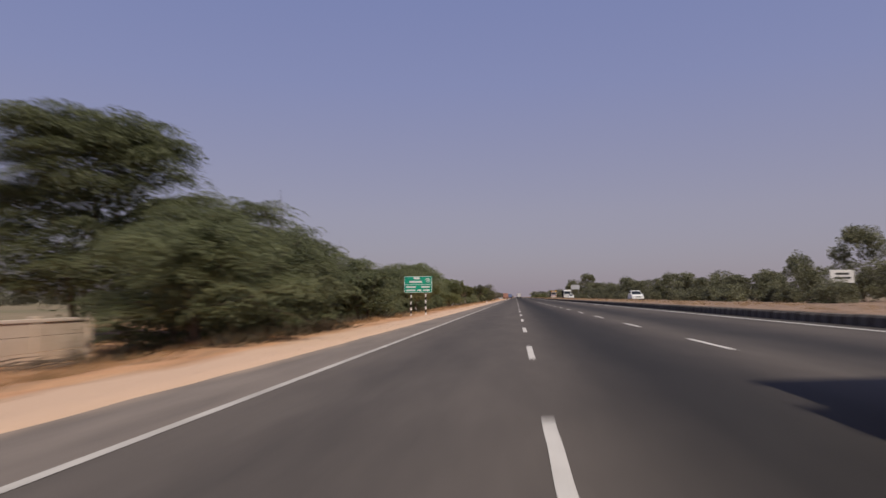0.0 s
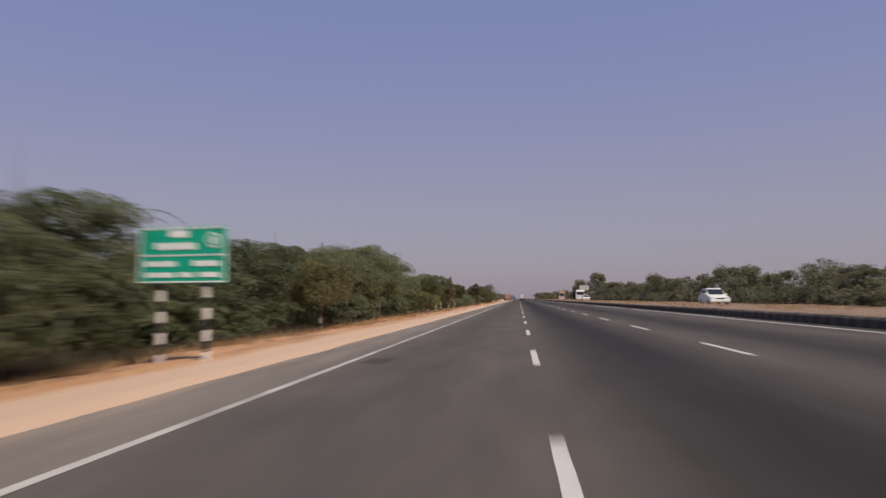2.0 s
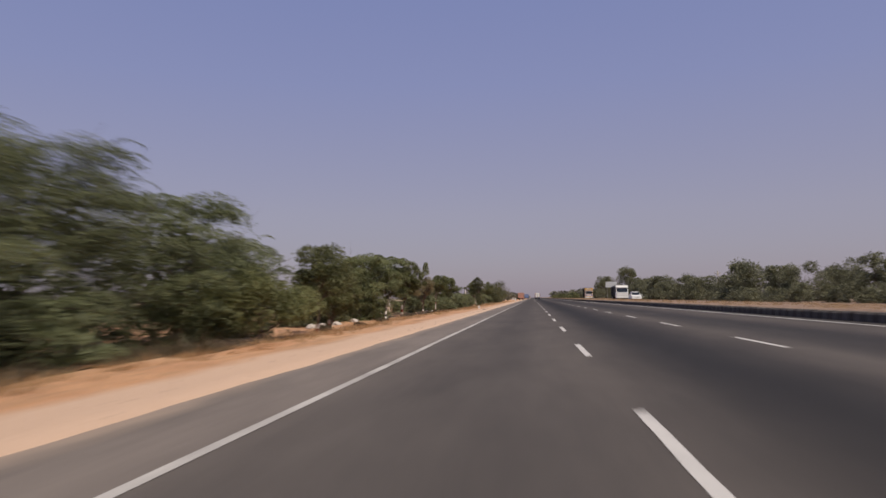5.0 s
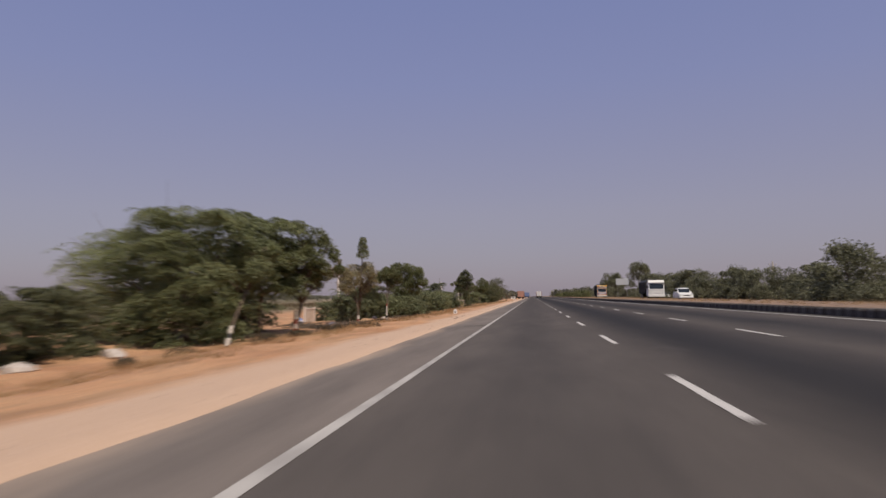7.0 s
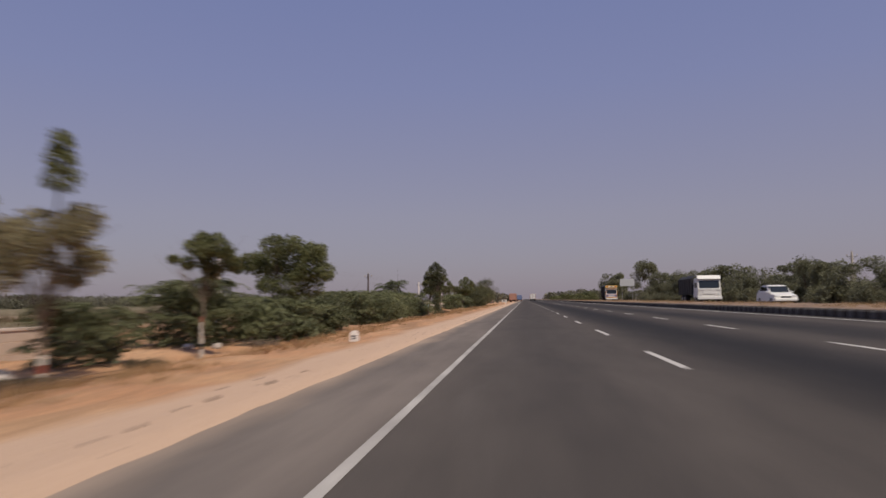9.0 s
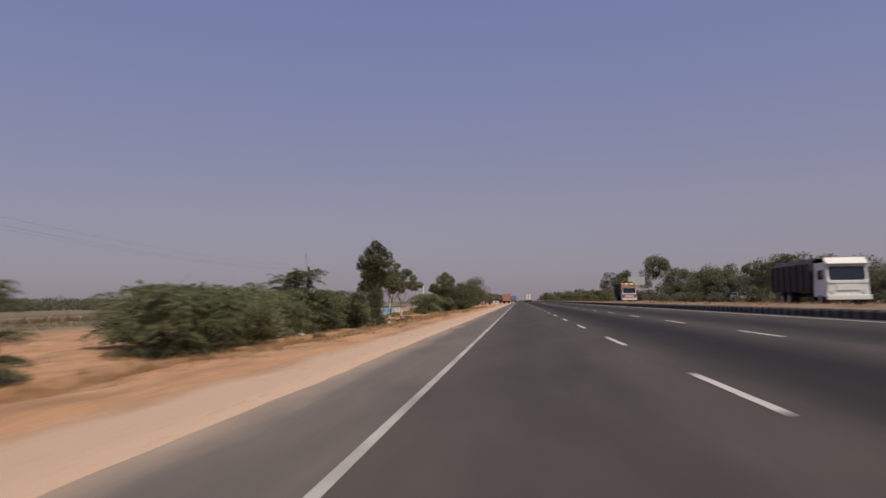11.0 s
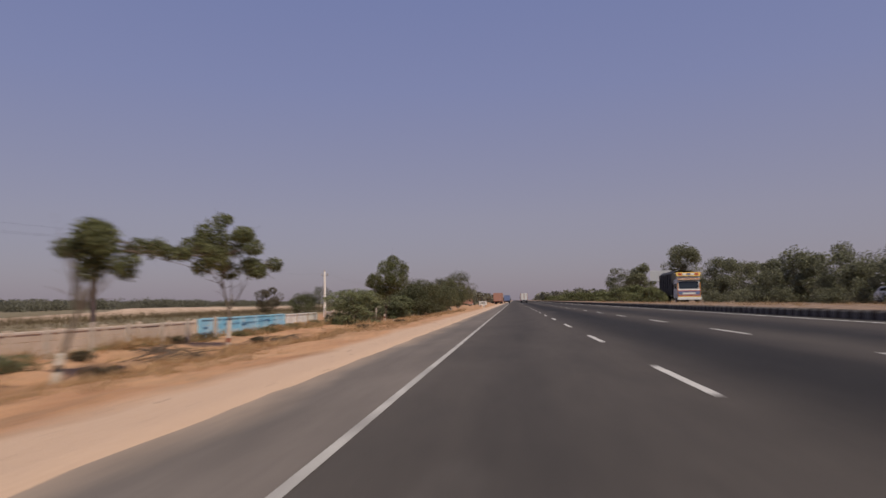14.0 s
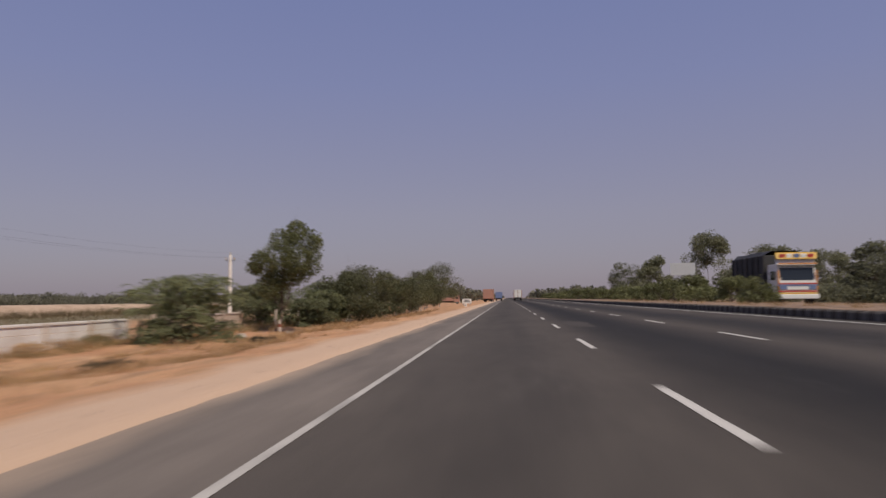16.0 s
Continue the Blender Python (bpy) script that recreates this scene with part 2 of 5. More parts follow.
M_BLUE = surface("sky_blue_paint", (0.13, 0.39, 0.57), (0.27, 0.55, 0.70), 2.2, 0.8, stain=(0.56, 0.66, 0.70))
M_GREEN = surface("green_sign_sheet", (0.004, 0.33, 0.205), (0.01, 0.40, 0.25), 2, 0.45, relief=0.0)
M_LETTER = surface("white_reflective", (0.74, 0.78, 0.74), (0.85, 0.88, 0.85), 3, 0.5, relief=0.0)
M_STEEL = surface("galvanised_steel", (0.30, 0.30, 0.30), (0.42, 0.42, 0.41), 4, 0.5, 0.7)
M_STONE = surface("pale_rock", (0.36, 0.30, 0.25), (0.55, 0.49, 0.43), 3, 0.9, relief=0.5)

# ---- builders ----
def obj(name, verts, faces, material, parent=None, label="", smooth=False, mats=None, idx=None):
    me = bpy.data.meshes.new(name)
    me.from_pydata([tuple(v) for v in verts], [], [tuple(f) for f in faces])
    for mm in (mats or [material]):
        me.materials.append(mm)
    if idx is not None:
        me.polygons.foreach_set("material_index", np.asarray(idx, dtype=np.int32))
    if smooth:
        me.polygons.foreach_set("use_smooth", np.ones(len(me.polygons), dtype=bool))
    me.update()
    ob = new(name, me)
    if parent is not None:
        ob.parent = parent
    if label:
        tagged(ob, label)
    return ob


def part(name, bm, material, parent, label=""):
    me = bpy.data.meshes.new(name)
    bm.to_mesh(me)
    bm.free()
    me.materials.append(material)
    ob = new(name, me)
    ob.parent = parent
    if label:
        tagged(ob, label)
    return ob


def box(w, d, h, at=(0, 0, 0), bevel=0.0, bm=None):
    """A box with its base's centre at at."""
    bm = bm or bmesh.new()
    r = bmesh.ops.create_cube(bm, size=1.0, matrix=Matrix.Translation((at[0], at[1], at[2] + h / 2)) @ Matrix.Diagonal((w, d, h, 1)))
    if bevel:
        es = list({e for v in r["verts"] for e in v.link_edges})
        bmesh.ops.bevel(bm, geom=es, offset=bevel, segments=2, affect="EDGES", profile=0.5)
    return bm


def cyl(r, w, at, seg=20, axis="X", bm=None):
    bm = bm or bmesh.new()
    turn = pose(0, 0, 0, 0, 90, 0) if axis == "X" else pose(0, 0, 0, 90, 0, 0)
    res = bmesh.ops.create_cone(bm, cap_ends=True, segments=seg, radius1=r, radius2=r, depth=w, matrix=Matrix.Translation(at) @ turn)
    es = [e for e in {e for v in res["verts"] for e in v.link_edges} if len(e.link_faces) == 2 and any(len(f.verts) > 4 for f in e.link_faces)]
    bmesh.ops.bevel(bm, geom=es, offset=min(r, w) * 0.12, segments=2, affect="EDGES")
    return bm


def tube(points, radii, sides=8, cap=True):
    """A tapered tube along points, as verts and faces."""
    pts = [Vector(p) for p in points]
    verts, faces = [], []
    for i, p in enumerate(pts):
        d = (pts[min(i + 1, len(pts) - 1)] - pts[max(i - 1, 0)]).normalized()
        u = d.cross(Vector((0.31, 0.94, 0.13))).normalized()
        w = d.cross(u)
        for k in range(sides):
            a = 2 * math.pi * k / sides
            verts.append(p + (u * math.cos(a) + w * math.sin(a)) * radii[i])
    for i in range(len(pts) - 1):
        for k in range(sides):
            a, b = i * sides + k, i * sides + (k + 1) % sides
            faces.append((a, b, b + sides, a + sides))
    if cap:
        faces.append(tuple(range(sides))[::-1])
        faces.append(tuple((len(pts) - 1) * sides + k for k in range(sides)))
    return verts, faces


def merge(pieces):
    verts, faces = [], []
    for v, f in pieces:
        o = len(verts)
        verts += list(v)
        faces += [tuple(i + o for i in q) for q in f]
    return verts, faces


def empty(name, x, y, z, rz=0.0, label="", category="", group="", kind=""):
    e = new(name)
    e.empty_display_size = 0.3
    e.matrix_basis = pose(x, y, z, 0, 0, rz)
    return tagged(e, label, category, group, kind)


# ---- plants ----
def blades(centres, axis, side, ln, wd):
    """Leaf blades, three-cornered, pointed at the tip, as one array of verts and faces."""
    n = len(centres)
    v = np.empty((n, 3, 3))
    v[:, 0] = centres - axis * ln[:, None] * 0.45 + side * wd[:, None] * 0.5
    v[:, 1] = centres - axis * ln[:, None] * 0.30 - side * wd[:, None] * 0.5
    v[:, 2] = centres + axis * ln[:, None] * 0.55
    return v.reshape(-1, 3), np.arange(n * 3).reshape(n, 3)


def unit(a):
    return a / (np.linalg.norm(a, axis=-1, keepdims=True) + 1e-9)


def tufts(rng, clumps, per, ln, wd):
    """Leafy crown: blades thick at the outside of each clump."""
    out = []
    for cx, cy, cz, rx, ry, rz in clumps:
        d = unit(rng.normal(size=(per, 3)))
        r = rng.uniform(0.35, 1.0, (per, 1)) ** 0.6 * (1 + 0.09 * rng.normal(size=(per, 1)))
        p = np.array((cx, cy, cz)) + d * r * np.array((rx, ry, rz))
        ax = unit(d * 0.6 + rng.normal(size=(per, 3)) * 0.8 - (0, 0, 0.3))
        sd = unit(np.cross(ax, rng.normal(size=(per, 3))))
        out.append(blades(p, ax, sd, ln * rng.uniform(0.6, 1.3, per), wd * rng.uniform(0.6, 1.3, per)))
    return out


def pads(rng, clumps, per, ln, wd):
    """Layered crown: flat pads of fine leaves, domed above and hanging a little at the rim."""
    out = []
    for cx, cy, cz, rx, ry, rz in clumps:
        k = int(per * rng.uniform(0.7, 1.3))
        a = rng.uniform(0, 6.2832, k)
        s = rng.uniform(0, 1, k) ** 0.55 * (1 + 0.16 * np.cos(3 * a + cx) + 0.10 * rng.normal(size=k))
        q = np.stack([np.cos(a), np.sin(a), np.zeros(k)], 1)
        p = np.array((cx, cy, cz)) + q * (s * rx)[:, None]
        p[:, 2] += rz * (0.75 - 1.15 * s ** 2) - rz * rng.uniform(0, 0.55, k)
        ax = unit(q * 0.9 + rng.normal(size=(k, 3)) * (0.6, 0.6, 0.28) - np.array((0, 0, 0.5)) * s[:, None] ** 2)
        up = unit(np.array((0, 0, 1.0)) + q * 0.5 * s[:, None] + rng.normal(size=(k, 3)) * 0.38)
        out.append(blades(p, ax, unit(np.cross(ax, up)), ln * rng.uniform(0.6, 1.35, k), wd * rng.uniform(0.6, 1.35, k)))
    return out


def shoots(rng, clumps, count, reach, leaves=22):
    """Thin arching shoots past the outline, each with small leaves on both sides."""
    out = []
    for i in rng.permutation(len(clumps))[:count]:
        cx, cy, cz, rx = clumps[i][:4]
        o = unit(np.array((cx, cy, 0.0)))
        go = unit(o + rng.normal(size=3) * 0.35 + (0, 0, 0.55))
        L = reach * rng.uniform(0.5, 1.2)
        s = np.linspace(0, 1, leaves)[:, None]
        p = np.array((cx, cy, cz)) + o * rx * 0.5 + go * L * s - np.array((0, 0, 0.55)) * L * s ** 2.2
        tw = np.diff(p, axis=0)
        up = unit(np.array((0, 0, 1.0)) + rng.normal(size=(leaves - 1, 3)) * 0.3)
        out.append(blades((p[1:] + p[:-1]) / 2, unit(tw), unit(np.cross(tw, up)), np.linalg.norm(tw, axis=1) * 1.3, np.full(leaves - 1, 0.03)))
        for side in (-1, 1):
            ax = unit(unit(np.cross(tw, up)) * side + 0.5 * unit(tw) - (0, 0, 0.15))
            out.append(blades(p[1:] + ax * 0.07, ax, unit(np.cross(ax, up)), rng.uniform(0.12, 0.22, leaves - 1), rng.uniform(0.035, 0.06, leaves - 1)))
    return out


def join(arrays):
    vs, fs, o = [], [], 0
    for v, f in arrays:
        vs.append(v)
        fs.append(f + o)
        o += len(v)
    return np.concatenate(vs), np.concatenate(fs)


def soft_normals(me, v, f, clumps, share=0.75):
    """Leaf shading that follows the clump it grows from, as fine foliage does."""
    c = np.array([k[:3] for k in clumps], dtype=np.float32)
    s = np.array([k[3:6] for k in clumps], dtype=np.float32)
    q = v.reshape(-1, 3, 3).mean(1)
    best = np.full(len(q), 1e9)
    d = np.zeros_like(q)
    for i in range(len(c)):
        e = (q - c[i]) / s[i]
        n2 = (e * e).sum(1)
        w = n2 < best
        best[w] = n2[w]
        d[w] = e[w]
    t = v.reshape(-1, 3, 3)
    g = unit(np.cross(t[:, 1] - t[:, 0], t[:, 2] - t[:, 0]))
    d = unit(d + (0, 0, 0.35))
    g *= np.where((g * d).sum(1, keepdims=True) < 0, -1, 1)
    nn = unit(share * d + (1 - share) * g).astype(np.float32)
    at = me.attributes.new("custom_normal", "FLOAT_VECTOR", "FACE")
    at.data.foreach_set("vector", nn.ravel())


def orient(v, f, clumps):
    """Turn each leaf so that its upper face looks out of the crown."""
    c = np.array([k[:3] for k in clumps]).mean(0)
    t = v.reshape(-1, 3, 3)
    g = np.cross(t[:, 1] - t[:, 0], t[:, 2] - t[:, 0])
    w = (g * (t.mean(1) - c + (0, 0, 1.0))).sum(1) < 0
    t[w] = t[w][:, ::-1]
    return t.reshape(-1, 3), f


def leaf_mesh(name, v, f, material):
    me = bpy.data.meshes.new(name)
    me.vertices.add(len(v))
    me.vertices.foreach_set("co", v.astype(np.float32).ravel())
    me.loops.add(f.size)
    me.loops.foreach_set("vertex_index", f.astype(np.int32).ravel())
    me.polygons.add(len(f))
    me.polygons.foreach_set("loop_start", np.arange(0, f.size, 3, dtype=np.int32))
    me.polygons.foreach_set("loop_total", np.full(len(f), 3, dtype=np.int32))
    me.materials.append(material)
    me.update(calc_edges=True)
    return me


def lit_as_turf(me, rng, spread=0.3):
    """Fine growth that catches the light as the ground under it does."""
    nn = unit(rng.normal(size=(len(me.polygons), 3)) * spread + (0, 0, 1.0)).astype(np.float32)
    me.attributes.new("custom_normal", "FLOAT_VECTOR", "FACE").data.foreach_set("vector", nn.ravel())
    return me


def clump_set(rng, n, R, z0, z1, size, flat=0.65, hollow=0.35, lean=(0, 0), dome=0.62, foot=0.86):
    """Clumps that fill a domed crown between the heights z0 and z1, wider in the middle, uneven at the rim."""
    out = []
    for i in range(n):
        a = rng.uniform(0, 2 * math.pi)
        u = rng.uniform(0, 1)
        z = z0 + (z1 - z0) * u
        wide = math.sqrt(max(0.05, 1 - (2 * (u - 0.38)) ** 2 * dome)) if u > 0.38 else foot + (1 - foot) * u / 0.38
        r = R * wide * rng.uniform(hollow, 1.0) ** 0.7 * rng.uniform(0.8, 1.12)
        s = size * rng.uniform(0.7, 1.35)
        out.append((r * math.cos(a) + lean[0] * u, r * math.sin(a) + lean[1] * u, z, s, s, s * flat))
    return out


def limbs(rng, base, clumps, trunk_h, r0, count, lean=(0, 0), sides=7):
    """A tapered trunk from base that forks into limbs, each bent out to one of the clumps."""
    bx, by = base
    top = Vector((bx + lean[0] * 0.5, by + lean[1] * 0.5, trunk_h))
    pieces = [tube([(bx, by, -0.25), (bx + lean[0] * 0.1, by + lean[1] * 0.1, trunk_h * 0.3),
                    (bx + lean[0] * 0.32 + 0.04, by + lean[1] * 0.3, trunk_h * 0.7), top], [r0 * 1.35, r0, r0 * 0.85, r0 * 0.7], sides)]
    cs = [Vector(c[:3]) for c in clumps]
    peak = max(cs, key=lambda c: c.z - 0.5 * (c - top).to_2d().length)
    heart = top.lerp(sum(cs, Vector()) / len(cs), 0.75)
    heart += Vector((rng.normal() * 0.12, rng.normal() * 0.12, 0))
    spine = [top - Vector((0, 0, 0.12)), top.lerp(heart, 0.5) + Vector((rng.normal() * 0.08, rng.normal() * 0.08, 0)), heart, heart.lerp(peak, 0.6), peak]
    if peak.z > top.z + 0.4:
        pieces.append(tube(spine, [r0 * 0.54, r0 * 0.42, r0 * 0.3, r0 * 0.17, r0 * 0.05], 6, False))
    picked = rng.permutation(len(clumps))[:count]
    for i in picked:
        c = cs[i]
        out = (c - top).to_2d().length
        want = c.z - 1.6 * out - rng.uniform(0.4, 1.2)
        k = min(0.98, max(0.0, (want - top.z) / max(0.3, heart.z - top.z))) * 2
        s0 = spine[0].lerp(spine[1], k) if k < 1 else spine[1].lerp(spine[2], k - 1)
        inner = [d for d in [cs[j] for j in picked] if (d - top).to_2d().length < out - 0.3 and d.z < c.z + 0.4]
        if out > 1.1 and inner:
            d = min(inner, key=lambda d: (d - c).length)
            s0 = d if (d - c).length < 0.7 * (s0 - c).length else s0
        sag = 0.10 * (c - s0).length
        q = s0.lerp(c, 0.3) + Vector((rng.normal() * 0.09, rng.normal() * 0.09, rng.normal() * 0.05 - sag * 0.4))
        mid = s0.lerp(c, 0.62) + Vector((rng.normal() * 0.12, rng.normal() * 0.12, sag * rng.uniform(-0.6, 1.0)))
        w = r0 * rng.uniform(0.8, 1.15) * (1 - 0.2 * k)
        pieces.append(tube([s0, q, mid, c], [w * 0.42, w * 0.34, w * 0.22, w * 0.06], 5, False))
        for _ in range(4):
            t0 = q.lerp(mid, rng.uniform(0, 1))
            t1 = t0 + (c - s0) * rng.uniform(0.3, 0.5) + Vector((rng.normal(), rng.normal(), rng.normal())) * 0.22 * (c - s0).length
            pieces.append(tube([t0, t0.lerp(t1, 0.5) + Vector((0, 0, 0.03)), t1], [w * 0.16, w * 0.11, w * 0.04], 4, False))
    return merge(pieces)


def tree(name, x, y, z, parts, label, category="tree", group="", rz=0.0, scale=1.0):
    """One tree thing out of ready meshes: (part name, mesh)."""
    e = empty(name, x, y, z, rz, label, category, group)
    e.scale = (scale, scale, scale)
    for pn, me in parts:
        o = new(pn, me)
        o.parent = e
    return e


def trunk_mesh(name, vf, material=None):
    me = bpy.data.meshes.new(name)
    me.from_pydata([tuple(v) for v in vf[0]], [], vf[1])
    me.materials.append(material or M_BARK)
    me.polygons.foreach_set("use_smooth", np.ones(len(me.polygons), dtype=bool))
    me.update()
    return me


def prosopis(seed, H, R, n=100, per=440, ln=0.140, wd=0.062, low=0.03, material=None, arch=26, foot=0.66):
    """Broad thorny roadside tree: layered pads of fine leaves down close to the ground, several bent stems."""
    rng = np.random.default_rng(seed)
    n = int(n * (R / 4.0) ** 1.3 * (H / 6.0) ** 0.6)
    cl = clump_set(rng, n, R * 0.94, H * low, H * 0.94, R * 0.27, 0.36, 0.62, dome=0.46, foot=foot)
    top = clump_set(rng, n // 6, R * 0.7, H * 0.82, H * 0.94, R * 0.24, 0.34, 0.0, dome=0.2)
    core = [(0, 0, H * (low + (0.80 - low) * (k + 0.4) / 4), R * (0.76, 0.7, 0.62, 0.5)[k], R * (0.76, 0.7, 0.62, 0.5)[k], H * 0.15) for k in range(4)]
    cl += top
    arr = pads(rng, cl, per, ln, wd)
    rim = [c for c in cl if c[2] > H * 0.35]
    arr += shoots(rng, rim, arch, min(1.5, R * 0.36))
    arr += tufts(rng, core, int(52 * R * R), 0.31, 0.155)
    v, f = orient(*join(arr), cl)
    crown = leaf_mesh("crown", v, f, material or M_PROSOPIS)
    soft_normals(crown, v, f, cl)
    st = []
    for k in range(2):
        a = rng.uniform(0, 6.28)
        st.append(limbs(rng, (0.35 * math.cos(a), 0.35 * math.sin(a)), cl, H * 0.33, 0.06 + 0.010 * H, 5, (math.cos(a) * R * 0.25, math.sin(a) * R * 0.25)))
    return [("trunk", trunk_mesh("trunk", one)) for one in st] + [("crown", crown)]


def neem(seed, H, R, z0, n=18, per=480, ln=0.17, wd=0.075, size=0.38, lean=(0, 0), r0=0.08, material=None, flat=0.8, lobes=None):
    """Single-stemmed roadside tree with dense leafy heads; lobes: (across, height, radius, and depth if it matters) of each head."""
    rng = np.random.default_rng(seed)
    if lobes:
        wide = 0.45 * max(abs(a[0]) for a in lobes)
        cl = [(a, (dy[0] if dy else rng.uniform(-wide, wide)) + 0.7 * lean[1], z, r * 1.08, r * 1.08, r * 0.92) for a, z, r, *dy in lobes]
        cl += [(c[0] + rng.normal() * c[3] * 0.45, c[1] + rng.normal() * c[3] * 0.45, c[2] + rng.normal() * c[3] * 0.3, c[3] * 0.62, c[3] * 0.62, c[3] * 0.5) for c in cl]
        arr = []
        for c in cl:
            arr += tufts(rng, [c], int(per * max(0.12, (c[3] / 0.5) ** 2)), ln, wd)
        v, f = join(arr)
        lean = (lean[0] + 0.6 * sum(a[0] for a in lobes) / len(lobes), lean[1])
    else:
        cl = clump_set(rng, n, R, z0 + size * R * 0.5, H - size * R * 0.6, R * size, flat, 0.3, lean)
        v, f = join(tufts(rng, cl, per, ln, wd))
    v, f = orient(v, f, cl)
    crown = leaf_mesh("crown", v, f, material or M_NEEM)
    soft_normals(crown, v, f, cl, 0.8)
    return [("trunk", trunk_mesh("trunk", limbs(rng, (0, 0), cl, z0 * 0.9 + 0.1, r0, int(1.5 * len(lobes)) if lobes else min(n, 9), lean))), ("crown", crown)]


def painted(e, bands, r0, lean=(0, 0), h=1.0):
    """Painted bands on a roadside tree's stem."""
    z = 0.0
    for hh, m in bands:
        v, f = tube([(lean[0] * z, lean[1] * z, z), (lean[0] * (z + hh), lean[1] * (z + hh), z + hh)], [r0 * 1.32 - 0.1 * r0 * z, r0 * 1.3 - 0.1 * r0 * (z + hh)], 9, False)
        obj("painted_band", v, f, m, e)
        z += hh
    return e

# ---- the land and the road ----
SLOPE = math.tan(radians(2.0))
PROFILE = [(-4000, -1.2), (-300, -1.15), (-60, -1.05), (-24, -0.95), (-14, -0.92), (-12, -0.82), (-10.4, -0.55), (-9.0, -0.36),
           (-7.6, -0.28), (-6.2, -0.20), (-5.5, -0.18), (-5.1, -0.172)]


def land_z(x, y):
    """Height of the land on the verge side."""
    z = np.interp(x, [p[0] for p in PROFILE], [p[1] for p in PROFILE])
    k = min(1.0, max(0.0, (-6.0 - x) / 4.0))
    lump = 0.075 * noise.noise((x * 1.5, y * 1.1, 8.3)) * min(1.0, max(0.0, (-6.6 - x) / 1.5)) if x > -24 else 0.0
    lump -= 0.27 * math.exp(-((x + 11.9) / 1.7) ** 2 - ((y - 226.6) / 3.2) ** 2)  # hollow at the foot of a tree
    return z + lump + k * (0.19 * noise.noise((x * 0.35, y * 0.22, 1.7)) + 0.13 * noise.noise((x * 0.9, y * 0.6, 5.1)))


def sand_edge(y):
    return -5.04 - 0.24 * min(1.0, max(0.0, (y - 60) / 130)) + 0.08 * noise.noise((0.3, y * 0.35, 9.0)) + 0.07 * noise.noise((4.3, y * 1.3, 2.0))


def ground_sheet():
    """One sheet from horizon to horizon, a shallow cutting under the road and the raised median."""
    left = [-4000, -1500, -600, -300, -150, -90, -60, -45, -35, -29, -25, -22, -20, -18.5, -17, -16, -15, -14, -13, -12.2, -11.4, -10.7, -10, -9.4, -8.8, -8.2, -7.6, -7.0, -6.4, -5.8]
    right = [(8.4, 0.10), (8.5, 0.545), (9.2, 0.57), (10.2, 0.62), (11.2, 0.64), (12.3, 0.61), (13.2, 0.56), (13.45, 0.46), (13.5, 0.30),
             (24.6, 0.05), (25.0, 0.24), (28, 0.25), (35, 0.3), (60, 0.3), (150, 0.3), (600, 0.0), (1500, -0.5), (4000, -1.2)]
    ys = [-2500, -800, -300, -120, -60] + [-30 + 0.7 * i for i in range(644)] + [425, 440, 460, 490, 530, 580, 650, 750, 900, 1200, 1700, 2500, 4600]
    verts = []
    for y in ys:
        e = sand_edge(y)
        for x in left:
            verts.append((x, y, land_z(x, y)))
        verts += [(e, y, SLOPE * e + 0.007), (e + 0.10, y, SLOPE * e - 0.10), (0, y, -0.30)]
        for x, z in right:
            wob = 0.05 * noise.noise((x * 0.6, y * 0.5, 3.3)) if 8.8 < x < 13 else 0
            verts.append((x, y, z + wob))
    w = len(left) + 3 + len(right)
    faces = [(j * w + i, j * w + i + 1, (j + 1) * w + i + 1, (j + 1) * w + i) for j in range(len(ys) - 1) for i in range(w - 1)]
    return tagged(obj("ground", verts, faces, M_GROUND, smooth=True), "sandy reddish roadside earth with dry grass and fields", "ground", kind="structure")


ground_sheet()


def strip(name, x0, x1, z0, z1, ya, yb, material, parent=None, step=12.0, thick=0.12):
    n = max(1, int((yb - ya) / step))
    v, f = [], []
    for i in range(n + 1):
        y = ya + (yb - ya) * i / n
        v += [(x0, y, z0), (x1, y, z1), (x1, y, z1 - thick), (x0, y, z0 - thick)]
    for i in range(n):
        a, b = 4 * i, 4 * i + 4
        f += [(a, a + 1, b + 1, b), (a + 1, a + 2, b + 2, b + 1), (a + 2, a + 3, b + 3, b + 2), (a + 3, a, b, b + 3)]
    f += [(0, 3, 2, 1), (4 * n, 4 * n + 1, 4 * n + 2, 4 * n + 3)]
    return obj(name, v, f, material, parent)


XR = 7.64
road = tagged(strip("road", -3.49, 8.30, SLOPE * -3.49, SLOPE * 8.30, -400, 3500, M_ROAD), "worn dark grey asphalt of a three-lane carriageway", "road", kind="structure")
shoulder = tagged(strip("road_shoulder", -5.9, -3.49, SLOPE * -5.9 - 0.001, SLOPE * -3.49 - 0.001, -400, 3500, M_SHOULDER), "dusty paler asphalt of the paved shoulder", "road shoulder", kind="structure")
tagged(strip("far_road", 13.55, 24.5, 0.42, 0.12, -400, 3500, M_SHOULDER), "grey asphalt of the opposite carriageway beyond the median", "road", kind="structure")


